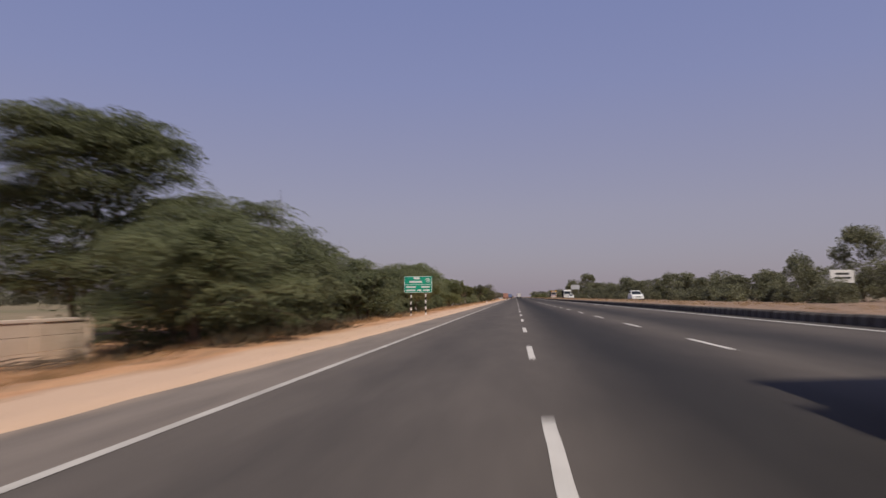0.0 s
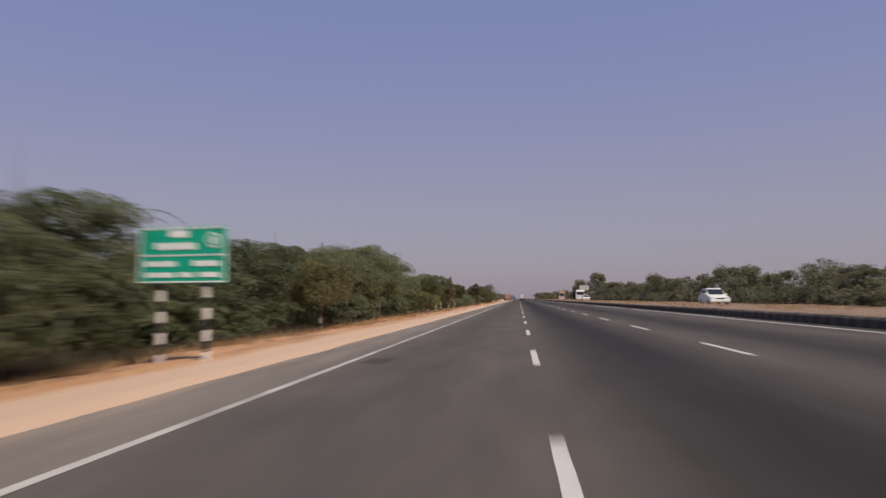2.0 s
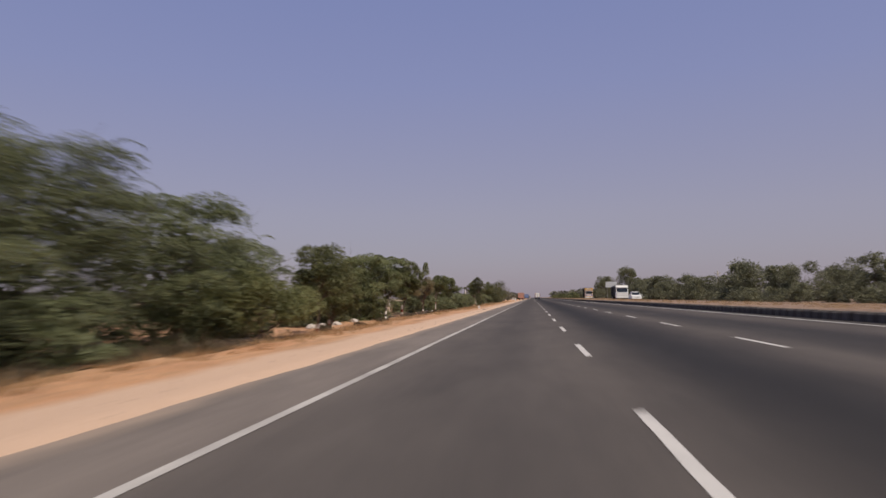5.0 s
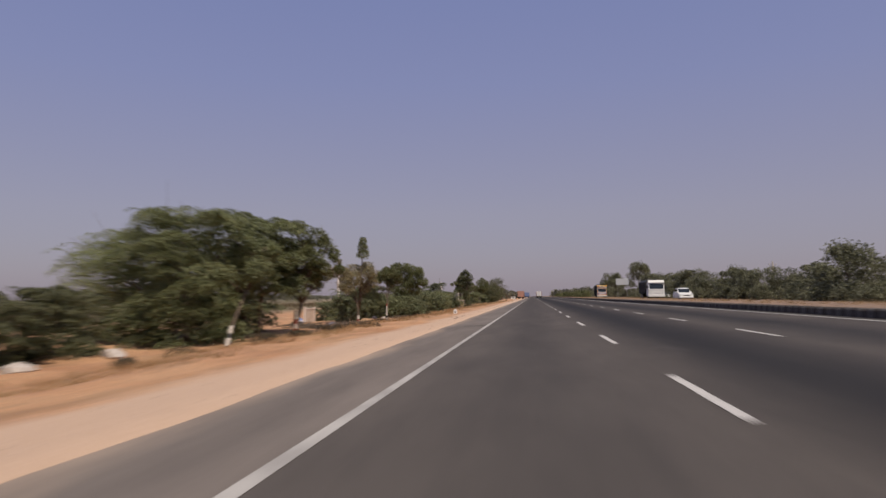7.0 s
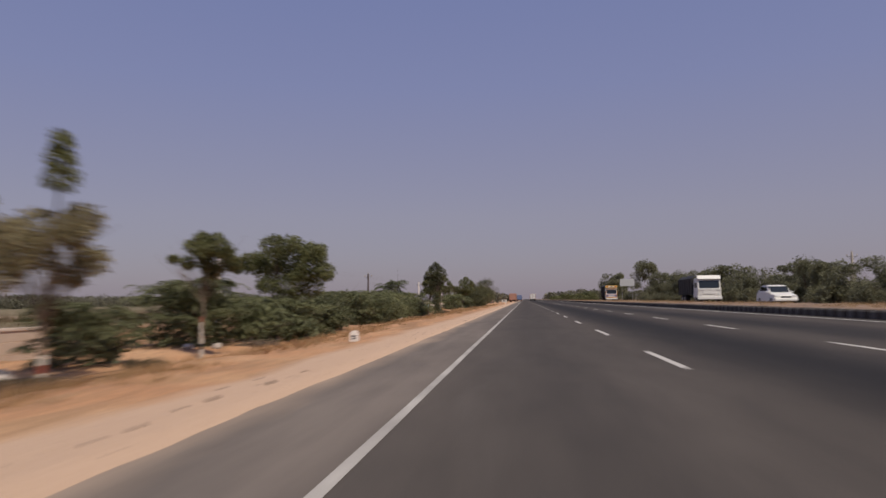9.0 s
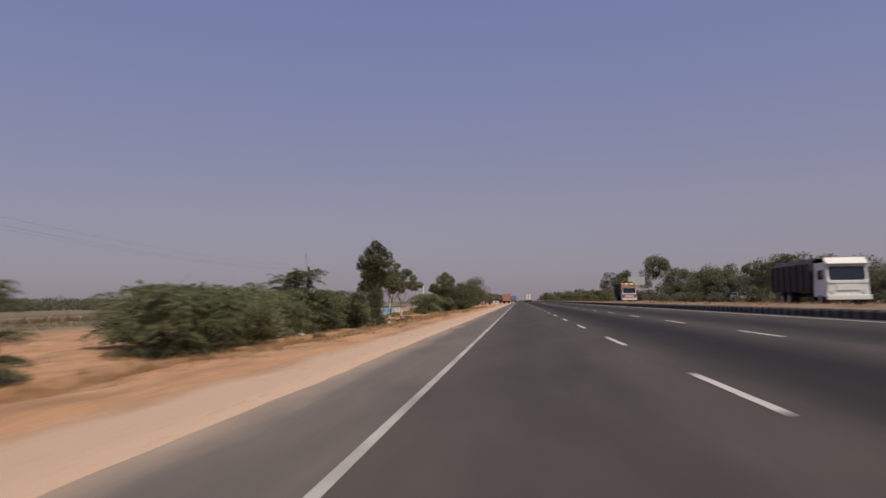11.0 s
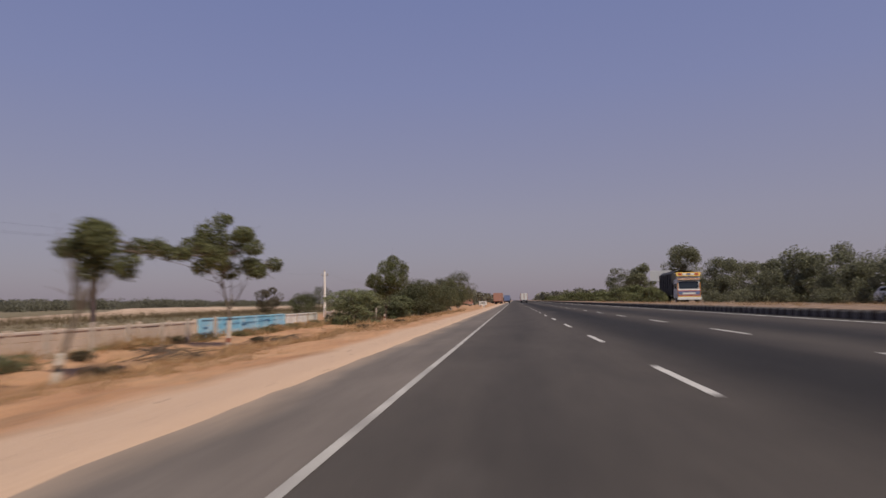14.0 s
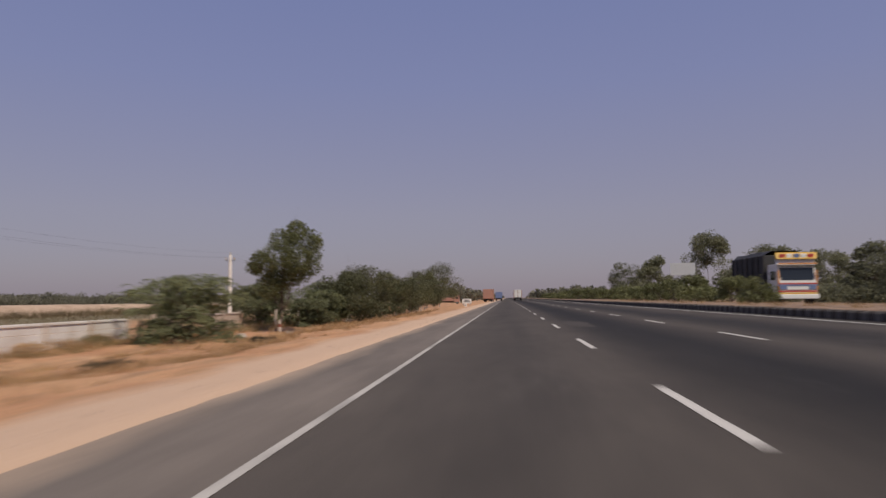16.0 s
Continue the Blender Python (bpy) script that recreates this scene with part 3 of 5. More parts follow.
def line(name, xc, w, ya, yb, parent, step=6.0):
    rng = np.random.default_rng(int(abs(xc) * 100 + 7))
    n = max(1, int((yb - ya) / step))
    v, f = [], []
    for i in range(n + 1):
        y = ya + (yb - ya) * i / n
        thin = 0.032 * min(1.0, max(0.0, (y - 118) / 40)) if xc < 0 else 0.0
        a, b = xc - w / 2 + thin + rng.normal() * 0.006, xc + w / 2 + rng.normal() * 0.006
        v += [(a, y, SLOPE * a + 0.005), (b, y, SLOPE * b + 0.005)]
    f = [(2 * i, 2 * i + 1, 2 * i + 3, 2 * i + 2) for i in range(n)]
    return obj(name, v, f, M_EDGEPAINT if xc < 0 else M_PAINT, parent)


line("edge_line", -3.48, 0.138, -60, 1500, road)
line("edge_line", XR, 0.14, -60, 1500, road)

# mended spots and oil-dark patches on the asphalt
def asphalt_spot(x, y, w, d, parent, seed, material):
    rng = random.Random(seed)
    pts = []
    for i in range(22):
        a = 2 * math.pi * i / 22
        r = rng.uniform(0.72, 1.12)
        px_, py_ = x + w * 0.5 * r * math.cos(a), y + d * 0.5 * r * math.sin(a)
        pts.append((px_, py_, SLOPE * px_ + 0.003))
    return obj("asphalt_patch", pts, [tuple(range(22))], material, parent, "dark mended spot in the asphalt")


M_SPOT = surface("fresh_bitumen", (0.040, 0.033, 0.028), (0.075, 0.062, 0.053), 9, 0.9, stain=(0.09, 0.076, 0.066))
M_SPOT.node_tree.nodes["Principled BSDF"].inputs["Specular IOR Level"].default_value = 0.2
M_STAIN = surface("oil_dark_asphalt", (0.050, 0.043, 0.038), (0.075, 0.064, 0.056), 3, 0.9)
M_STAIN.node_tree.nodes["Principled BSDF"].inputs["Specular IOR Level"].default_value = 0.2
M_FAINT = surface("damp_dusty_asphalt", (0.11, 0.094, 0.082), (0.155, 0.132, 0.115), 6, 0.9)
asphalt_spot(-3.98, 144.1, 0.85, 0.65, shoulder, 3, M_SPOT)
asphalt_spot(-4.1, 160.8, 0.30, 0.16, shoulder, 5, M_FAINT)
asphalt_spot(0.85, 278.5, 1.0, 6.5, road, 8, M_STAIN)
asphalt_spot(-2.9, 43.7, 0.75, 1.3, road, 11, M_STAIN)
asphalt_spot(-4.3, 24.5, 0.5, 0.5, shoulder, 13, M_FAINT)

# lane dashes, three metres in nine, on both lane lines
def dash_mesh():
    v, f = [], []
    for i in range(7):
        y = -3.15 + 3.15 * i / 6
        wob = 0.004 * math.sin(i * 2.1)
        v += [(-0.057 + wob, y, SLOPE * -0.057 + 0.005), (0.057 + wob, y, SLOPE * 0.057 + 0.005)]
    f = [(2 * i, 2 * i + 1, 2 * i + 3, 2 * i + 2) for i in range(6)]
    me = bpy.data.meshes.new("lane_dash")
    me.from_pydata(v, [], f)
    me.materials.append(M_PAINT)
    return me


DASH = dash_mesh()
for k in range(-5, 95):
    for x, dy in ((0.0, 0.0), (3.5, 0.61)):
        o = new("lane_dash", DASH)
        o.parent = road
        o.location = (x, 9.0 * k + dy, SLOPE * x)

# median kerb: painted blocks in a row
median = empty("median_kerb", 8.42, 0, 0, 0, "low concrete kerb painted black and faded grey in blocks", "kerb", kind="structure")
PITCH = 0.365
def kerb_mesh(material, L=PITCH - 0.014):
    bm = bmesh.new()
    v = [bm.verts.new(p) for p in ((-0.13, 0, 0.15), (-0.12, 0, 0.50), (-0.08, 0, 0.555), (0.12, 0, 0.565), (0.12, 0, 0.15))]
    w = [bm.verts.new((p.co.x, L, p.co.z)) for p in v]
    bm.faces.new(v)
    bm.faces.new(w[::-1])
    for i in range(5):
        bm.faces.new((v[i], w[i], w[(i + 1) % 5], v[(i + 1) % 5]))
    bmesh.ops.recalc_face_normals(bm, faces=bm.faces)
    me = bpy.data.meshes.new("kerb_block")
    bm.to_mesh(me)
    bm.free()
    me.materials.append(material)
    return me


KB = [kerb_mesh(M_KERB_BLACK), kerb_mesh(M_KERB_GREY)]
krng = random.Random(4)
for i in range(300):
    o = new("kerb_block", KB[i % 2])
    o.parent = median
    o.location = (krng.uniform(-0.012, 0.012), 2 + i * PITCH, krng.uniform(-0.012, 0.012))
    o.rotation_euler = (0, 0, krng.uniform(-0.02, 0.02))
def kerb_rest(ya, yb):
    v, f, ix = [], [], []
    for k in range(int((yb - ya) / PITCH)):
        o, y = len(v), ya + k * PITCH
        jx, jz = krng.uniform(-0.012, 0.012), krng.uniform(-0.012, 0.012)
        for yy in (y, y + PITCH - 0.014):
            v += [(x + jx, yy, z + jz) for x, z in ((-0.13, 0.15), (-0.12, 0.50), (-0.08, 0.555), (0.12, 0.565), (0.12, 0.15))]
        f += [(o + i, o + 5 + i, o + 5 + (i + 1) % 5, o + (i + 1) % 5) for i in range(4)] + [(o, o + 1, o + 2, o + 3, o + 4)]
        ix += [k % 2] * 5
    return tagged(obj("kerb_run", v, f, None, median, mats=[M_KERB_BLACK, M_KERB_GREY], idx=ix), kind="stuff")


kerb_rest(2 + 300 * PITCH, 900)
kerb_rest(-40, 2)

# ---- trees and bushes on the verge side ----
def gz(x, y):
    return float(land_z(x, y))


HEDGE = [  # x, y, height of the top, radius
    (-10.3, 15.2, 3.9, 3.4), (-10.4, 21.2, 4.1, 3.5), (-10.9, 41.6, 3.3, 2.9), (-13.6, 20.6, 5.3, 3.5), (-15.4, 28, 6.9, 4.2), (-15.4, 35.5, 6.1, 4.1), (-15.6, 43, 5.3, 3.8), (-15.0, 50, 4.8, 3.9), (-15.2, 57, 4.0, 3.7),
    (-15.4, 64, 4.5, 3.8), (-15.6, 71, 4.9, 3.9), (-15.2, 79, 5.1, 4.1), (-15.6, 87, 5.3, 4.4), (-16.0, 95, 6.8, 5.0), (-16.4, 102, 6.5, 4.4), (-15.2, 108.8, 5.7, 3.8), (-16.2, 115.5, 4.5, 3.5),
    (-22, 48, 5.4, 4.4), (-22, 60, 4.8, 4.2), (-22.5, 73, 5.2, 4.4), (-23, 86, 5.6, 4.6), (-19.6, 147, 4.6, 3.9), (-19.0, 154.5, 4.4, 3.4), (-16.6, 145.2, 5.6, 3.4), (-16.0, 150.9, 6.0, 3.1)]
RAISED = {145.2: 0.02, 150.9: 0.32}
for i, (x, y, top, r) in enumerate(HEDGE):
    g = gz(x, y)
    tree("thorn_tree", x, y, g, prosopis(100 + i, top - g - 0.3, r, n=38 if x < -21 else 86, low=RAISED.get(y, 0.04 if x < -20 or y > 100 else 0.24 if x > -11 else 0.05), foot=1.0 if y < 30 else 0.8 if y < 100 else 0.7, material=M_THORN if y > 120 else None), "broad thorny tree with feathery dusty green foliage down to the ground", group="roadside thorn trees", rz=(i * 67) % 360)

tree("tall_thorn_tree", -22.9, 28, gz(-22.9, 28), prosopis(90, 12.3, 6.1, n=84, per=520, ln=0.21, wd=0.085, low=0.2, arch=40, foot=0.9), "tall spreading thorn tree rising behind lower trees")

SHRUBS = [(-12.0, 29.6, 1.2, 1.9), (-12.0, 53.0, 1.1, 1.8), (-12.4, 58.0, 1.0, 1.7), (-12.2, 74.0, 1.3, 1.9), (-12.4, 79.5, 1.4, 1.9), (-12.4, 98.5, 1.2, 1.8), (-15.6, 168.2, 1.2, 1.6), (-18.6, 173.4, 0.7, 1.7), (-15.9, 176.6, 2.15, 1.75), (-17.5, 178.5, 2.0, 2.6), (-14.6, 180.5, 1.2, 2.3), (-15.6, 186, 1.3, 2.5), (-15.2, 190.8, 1.5, 2.2), (-17.6, 187.5, 1.5, 2.7),
          (-16, 194.4, 1.75, 2.0), (-15.4, 205, 1.8, 2.5), (-15.6, 209.5, 2.0, 3.0), (-16.4, 215.5, 1.9, 2.9), (-17.0, 222.5, 2.0, 2.7), (-16.6, 227, 2.0, 2.6), (-15.8, 231.5, 1.9, 2.5), (-16.8, 224.2, 3.4, 2.3), (-17, 235.5, 1.3, 2.1), (-15.6, 237.5, 0.5, 1.9),
          (-16.2, 283, 2.3, 2.7), (-15.6, 304, 1.8, 2.4), (-15, 299, 1.2, 1.8), (-18.6, 300, 2.2, 2.4), (-17.2, 310, 2.6, 2.8), (-17.4, 151.4, 0.8, 1.7), (-17.6, 138.2, 1.5, 2.1), (-20, 122, 1.0, 2.2), (-18.6, 132.5, 1.5, 2.1), (-18.0, 135.2, 1.25, 1.9), (-18.5, 194, 1.5, 1.9), (-18.5, 209, 2.0, 2.6), (-12.0, 179.5, 0.2, 1.1)]
DRY = {(-17.6, 138.2), (-20, 122), (-18.6, 132.5), (-18.0, 135.2)}
for i, (x, y, top, r) in enumerate(SHRUBS):
    g = gz(x, y)
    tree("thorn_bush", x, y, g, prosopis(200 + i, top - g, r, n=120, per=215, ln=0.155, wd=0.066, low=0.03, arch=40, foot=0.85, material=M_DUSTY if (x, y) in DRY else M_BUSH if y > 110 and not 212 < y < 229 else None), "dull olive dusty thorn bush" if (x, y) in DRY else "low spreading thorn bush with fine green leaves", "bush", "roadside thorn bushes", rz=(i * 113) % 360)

# single-stemmed trees, their stems painted
WR = [(0.26, M_WHITEWASH), (0.2, M_REDBAND), (0.24, M_WHITEWASH)]
WB = [(0.3, M_WHITEWASH), (0.18, M_BLACKBAND), (0.3, M_WHITEWASH)]
def neem_at(x, y, top, R, z0, seed, bands=None, lean=(0, 0), label="roadside neem tree with dense green heads", **kw):
    g = gz(x, y)
    r0 = kw.pop("r0", 0.08)
    if "lobes" in kw:
        kw["lobes"] = [(a, z - g, *rest) for a, z, *rest in kw["lobes"]]
    e = tree("neem_tree", x, y, g, neem(seed, top - g, R, z0 - g, lean=lean, r0=r0, **kw), label, group="roadside neem trees")
    if bands:
        hh = (z0 - g) * 0.9 + 0.1
        painted(e, bands, r0, (lean[0] * 0.33 / hh, lean[1] * 0.33 / hh))
    return e


neem_at(-11.6, 109.5, 2.3, 1.9, -0.2, 320, None, label="dense dark bushy neem by the verge", n=26, per=420)
neem_at(-11.7, 117.0, 3.8, 1.6, 1.1, 321, WR, (0.1, 0.2), "roadside neem tree, its stem painted white with a band", n=18, per=480)
PB = "roadside neem tree, its stem painted white with a band"
neem_at(-11.0, 67.2, 3.2, 1.9, 0.9, 301, WB, (-0.1, 0.3), PB, n=20, per=440, material=M_OLIVE)
neem_at(-12.9, 85, 3.2, 1.6, 0.9, 302, [(0.3, M_REDBAND)], label="small neem tree among thorn trees")
neem_at(-12.9, 92.3, 3.4, 1.8, 0.9, 303, [(0.3, M_REDBAND)], label="small neem tree among thorn trees")
neem_at(-13.0, 123.4, 3.45, 2.1, -0.1, 304, WR, label="round-headed neem tree with dark glossy leaves and a whitewashed stem", per=420, lobes=[(-0.68, 2.9, 0.41), (-0.08, 2.82, 0.38), (-0.96, 2.42, 0.54), (-0.13, 2.27, 0.54), (0.66, 2.46, 0.3), (1.17, 2.32, 0.33), (1.47, 2.11, 0.27), (0.54, 1.86, 0.54),
        (1.26, 1.72, 0.47), (-0.63, 1.61, 0.61), (0.27, 1.19, 0.6), (1.21, 1.05, 0.5), (1.7, 1.45, 0.33), (-0.3, 0.66, 0.6), (0.73, 0.46, 0.47), (1.58, 0.66, 0.33), (1.92, 1.18, 0.2)])
neem_at(-14.05, 151.8, 5.2, 1.9, 0.9, 305, [(0.2, M_REDBAND), (0.25, M_WHITEWASH), (0.25, M_REDBAND), (0.45, M_WHITEWASH)], (0.1, 0.5), PB, per=400, r0=0.11, lobes=[(0.9, 4.3, 0.55), (1.4, 3.7, 0.5), (1.5, 2.2, 0.42), (2.2, 2.5, 0.32), (0.3, 4.6, 0.5), (-0.5, 1.7, 0.5), (0.7, 1.75, 0.45), (1.9, 3.1, 0.3), (-0.4, 3.0, 0.75), (0.2, 3.7, 0.6), (0.1, 2.5, 0.7), (-0.8, 2.3, 0.65), (-0.6, 3.7, 0.6), (1.35, 3.0, 0.42), (1.65, 2.55, 0.40), (0.7, 3.3, 0.5), (0.4, 2.0, 0.5), (-1.1, 2.9, 0.6), (1.1, 2.75, 0.35), (0.8, 2.4, 0.5)])
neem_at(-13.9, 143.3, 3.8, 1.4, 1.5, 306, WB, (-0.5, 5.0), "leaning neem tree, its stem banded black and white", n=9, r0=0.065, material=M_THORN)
neem_at(-13.4, 171.6, 3.55, 1.0, 1.2, 308, [(0.35, M_WHITEWASH), (0.2, M_BLACKBAND), (0.75, M_WHITEWASH), (0.18, M_REDBAND)], (0, 0), PB, per=460, r0=0.055, lobes=[(-0.1, 3.26, 0.3), (0.49, 3.17, 0.3), (-0.53, 2.99, 0.34), (0.06, 2.84, 0.48), (0.72, 2.89, 0.41), (1.09, 2.67, 0.3), (0.37, 2.42, 0.48), (0.96, 2.34, 0.34), (-0.66, 2.37, 0.3), (-1.04, 2.52, 0.21), (0.23, 2.08, 0.34)])
neem_at(-14.9, 182.4, 4.3, 2.3, 1.0, 309, WR, (0.2, 0), PB, per=400, lobes=[(1.24, 3.79, 0.57), (0.3, 3.74, 0.57), (-0.29, 3.41, 0.57), (1.95, 3.48, 0.56), (2.54, 3.24, 0.49), (0.9, 3.16, 0.9), (1.84, 2.69, 0.9), (2.77, 2.45, 0.56),
        (-0.95, 3.05, 0.62, 0.0), (-1.55, 2.9, 0.58, 0.1), (-2.05, 2.76, 0.36, 0.0), (-0.6, 2.75, 0.55, -0.2), (-0.4, 2.62, 0.64), (-0.03, 1.82, 0.57), (0.91, 1.8, 0.68), (1.85, 1.68, 0.63), (-1.49, 3.32, 0.23)])
neem_at(-11.88, 226.63, 5.3, 1.05, -0.3, 310, None, (-0.3, 2.1), "tall narrow dusty tree leafed from foot to top", per=340, material=M_DUSTY, lobes=[(a - 0.32, *rest) for a, *rest in [(-0.2, 5.11, 0.42), (-0.73, 4.7, 0.47), (0.16, 4.67, 0.42), (0.69, 4.4, 0.3), (-0.98, 4.02, 0.47), (-0.18, 4.0, 0.59), (0.7, 3.89, 0.42), (-1.24, 3.61, 0.47), (-0.35, 3.5, 0.59),
        (0.53, 3.65, 0.37), (-0.69, 3.0, 0.5), (0.19, 2.9, 0.5), (-0.33, 2.32, 0.6), (0.72, 2.3, 0.42), (1.25, 2.12, 0.25), (-0.9, 2.16, 0.5), (-0.13, 1.48, 0.58, -0.6), (0.0, 0.85, 0.52, -1.0), (0.1, 0.2, 0.46, -1.3), (0.4, -0.4, 0.44, -1.5), (0.0, -0.65, 0.46, -1.7)]])
neem_at(-14.0, 232.8, 3.5, 1.2, 1.2, 311, WR, (0.2, 0.3), PB, per=420, lobes=[(0.16, 3.36, 0.58), (-0.25, 3.15, 0.45), (0.5, 2.83, 0.5), (-0.15, 2.4, 0.5), (1.0, 2.45, 0.32), (1.32, 2.53, 0.22), (0.2, 2.1, 0.5), (-0.45, 1.95, 0.44), (0.52, 1.95, 0.37)])
neem_at(-13.77, 240.1, 3.5, 1.35, 1.0, 312, WB, (0.0, 1.6), "leaning neem tree, its stem banded black and white", per=430, lobes=[(-0.02, 3.02, 0.5, 0.3), (-0.61, 2.79, 0.42, 0.8), (0.41, 2.77, 0.47, 0.1), (-0.09, 2.46, 0.5, 0.5), (0.42, 2.29, 0.42, 0.4), (0.01, 1.99, 0.37, 0.2), (0.84, 1.97, 0.3, 0.6), (-0.77, 2.64, 0.3, 0.2), (-0.42, 2.89, 0.36, 3.4), (-0.03, 2.88, 0.38, 3.8), (0.46, 2.72, 0.32, 3.8), (0.89, 2.71, 0.28, 4.0), (1.34, 2.96, 0.3, 4.3)])
neem_at(-15.1, 254, 5.1, 2.3, 0.9, 313, [(0.22, M_WHITEWASH), (0.2, M_REDBAND), (0.8, M_WHITEWASH)], (0.1, 0), PB, per=400, r0=0.085, lobes=[(-0.5, 4.91, 0.42), (-0.91, 4.23, 0.7), (-0.04, 3.8, 0.7), (-1.77, 3.74, 0.46), (-2.52, 3.44, 0.38), (0.91, 4.13, 0.44), (1.52, 3.5, 0.42), (-0.89, 3.41, 0.58), (-0.13, 3.08, 0.62),
        (-1.42, 2.8, 0.5), (0.73, 2.76, 0.5), (1.48, 2.55, 0.5), (2.1, 2.8, 0.38), (-0.44, 2.58, 0.5)])
neem_at(-15.2, 293, 5.75, 2.2, 0.5, 314, WR, (0.1, 0), PB, per=270, ln=0.17, wd=0.08, lobes=[(0.82, 5.25, 0.68), (0.13, 4.58, 0.85), (1.52, 4.56, 0.85), (2.05, 3.7, 0.51), (0.14, 3.56, 1.02), (1.18, 3.37, 1.01), (-0.9, 3.06, 0.85), (-1.42, 2.9, 0.51), (-0.2, 2.38, 1.02), (1.02, 2.53, 0.84), (-0.54, 1.7, 0.85)])
for i, (x, y, top, R, z0) in enumerate([(-14.2, 306, 3.2, 2.6, -0.7), (-14.6, 314, 4.2, 2.9, -0.6), (-14.0, 322, 3.6, 2.6, -0.7), (-14.4, 331, 3.5, 2.8, -0.6), (-14.2, 341, 3.8, 2.8, -0.6),
                                        (-14.6, 352, 4.1, 3.0, -0.5), (-15, 364, 4.6, 3.2, -0.5), (-16.5, 380, 6.0, 3.4, -0.3), (-16.5, 404, 8.8, 4.6, 1.2), (-20, 395, 6.8, 4.0, 1.0), (-18, 420, 6.4, 4.2, 1.0)]):
    neem_at(x, y, top, R, z0, 330 + i, [(0.5, M_WHITEWASH)], n=26, per=420, ln=0.19, wd=0.10, size=0.34, label="roadside tree in a close row, dull green", material=M_DUSTY)

for k, (x, y, h, r) in enumerate([(-45, 341, 5.0, 2.4), (-46, 362, 3.9, 2.2), (-43, 367, 5.6, 3.2), (-52, 384, 4.6, 3.4)]):
    tree("field_tree", x, y, gz(x, y), neem(470 + k, h, r, 0.1, n=20, per=260, ln=0.22, wd=0.11, size=0.38, material=M_SCRUB if k == 0 else M_DUSTY), "round brownish tree in a field" if k == 0 else "dusty grey-green tree in a field", group="trees in the field")

# half-dry tree with one green tuft on a bare leader
e = neem_at(-13.9, 164.3, 3.3, 2.2, 0.7, 307, WR, (0.1, 0), "half-dry tree with a green tuft on its bare leader", per=400, ln=0.16, wd=0.075, material=M_DRYLEAF, lobes=[(-1.89, 2.74, 0.46), (-1.23, 2.73, 0.52), (-0.36, 2.92, 0.58), (0.5, 3.11, 0.51), (0.94, 2.69, 0.51), (-0.13, 2.3, 0.62), (-0.99, 2.1, 0.52), (0.84, 2.08, 0.45), (-1.25, 3.56, 0.21), (-0.55, 1.69, 0.51), (0.53, 1.68, 0.41)])
r9 = np.random.default_rng(9)
v, f = join(tufts(r9, [(0.35, 0, 5.0 + 0.45 * k, 0.50 - 0.1 * k, 0.50 - 0.1 * k, 0.36) for k in range(3)], 300, 0.16, 0.08))
o = new("tuft", leaf_mesh("tuft", v, f, M_NEEM))
o.parent = e
tagged(o, "green leafy tuft")
o = new("leader", trunk_mesh("leader", tube([(0.1, 0, 1.2), (0.2, 0.03, 3.2), (0.35, 0, 5.6)], [0.07, 0.045, 0.02], 6)))
o.parent = e

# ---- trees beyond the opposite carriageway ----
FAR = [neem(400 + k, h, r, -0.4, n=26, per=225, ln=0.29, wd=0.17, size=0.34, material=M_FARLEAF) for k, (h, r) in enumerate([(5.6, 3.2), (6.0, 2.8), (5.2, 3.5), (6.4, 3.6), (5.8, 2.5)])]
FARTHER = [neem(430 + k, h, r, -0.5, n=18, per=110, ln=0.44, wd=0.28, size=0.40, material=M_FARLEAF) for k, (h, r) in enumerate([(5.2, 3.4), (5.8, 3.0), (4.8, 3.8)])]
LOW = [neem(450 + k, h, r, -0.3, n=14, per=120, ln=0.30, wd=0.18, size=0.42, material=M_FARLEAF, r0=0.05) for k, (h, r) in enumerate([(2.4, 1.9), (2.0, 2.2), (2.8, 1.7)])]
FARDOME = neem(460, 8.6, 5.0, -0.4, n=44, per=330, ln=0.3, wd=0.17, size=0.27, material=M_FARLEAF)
frng = random.Random(12)
ROW = "trees beyond the opposite carriageway"
# x, y, height, spread of the trees that stand out of the row
STOUT = [(33, 78.1, 5.9, 2.4), (33, 102.2, 4.2, 3.0), (33, 110.5, 5.5, 3.0), (33, 116, 5.0, 2.8), (34, 140, 6.2, 3.3), (33, 146.5, 6.0, 3.0), (32, 155, 5.2, 2.0), (33, 163, 5.4, 2.4), (33, 175, 5.4, 2.6), (33, 183, 5.6, 3.0), (31.5, 194.2, 6.4, 4.4), (33, 206, 4.9, 3.0),
         (33, 217, 4.9, 3.0), (33, 225, 5.2, 3.4), (33, 233, 5.4, 2.8), (33, 240, 5.8, 2.8), (34, 247, 5.6, 3.2), (33, 256, 5.6, 3.0), (33, 264, 6.0, 3.0), (33, 273, 7.0, 3.4), (33, 283.5, 6.3, 2.8), (33, 289, 6.3, 2.6), (34, 296, 5.8, 3.0),
         (34, 303, 7.0, 2.8), (34, 309, 6.4, 3.0), (34, 316, 7.0, 3.2), (35, 325, 6.4, 3.4)]
for k, (x, y, h, r) in enumerate(STOUT):
    me = FAR[k % 5]
    base = ((5.6, 3.2), (6.0, 2.8), (5.2, 3.5), (6.4, 3.6), (5.8, 2.5))[k % 5]
    o = tree("roadside_tree", x, y, 0.28, me, "dense dull green tree in a roadside row", group=ROW, rz=k * 77 % 360)
    o.scale = (r / base[1], r / base[1], (h - 0.28) / base[0])
y = 79.0
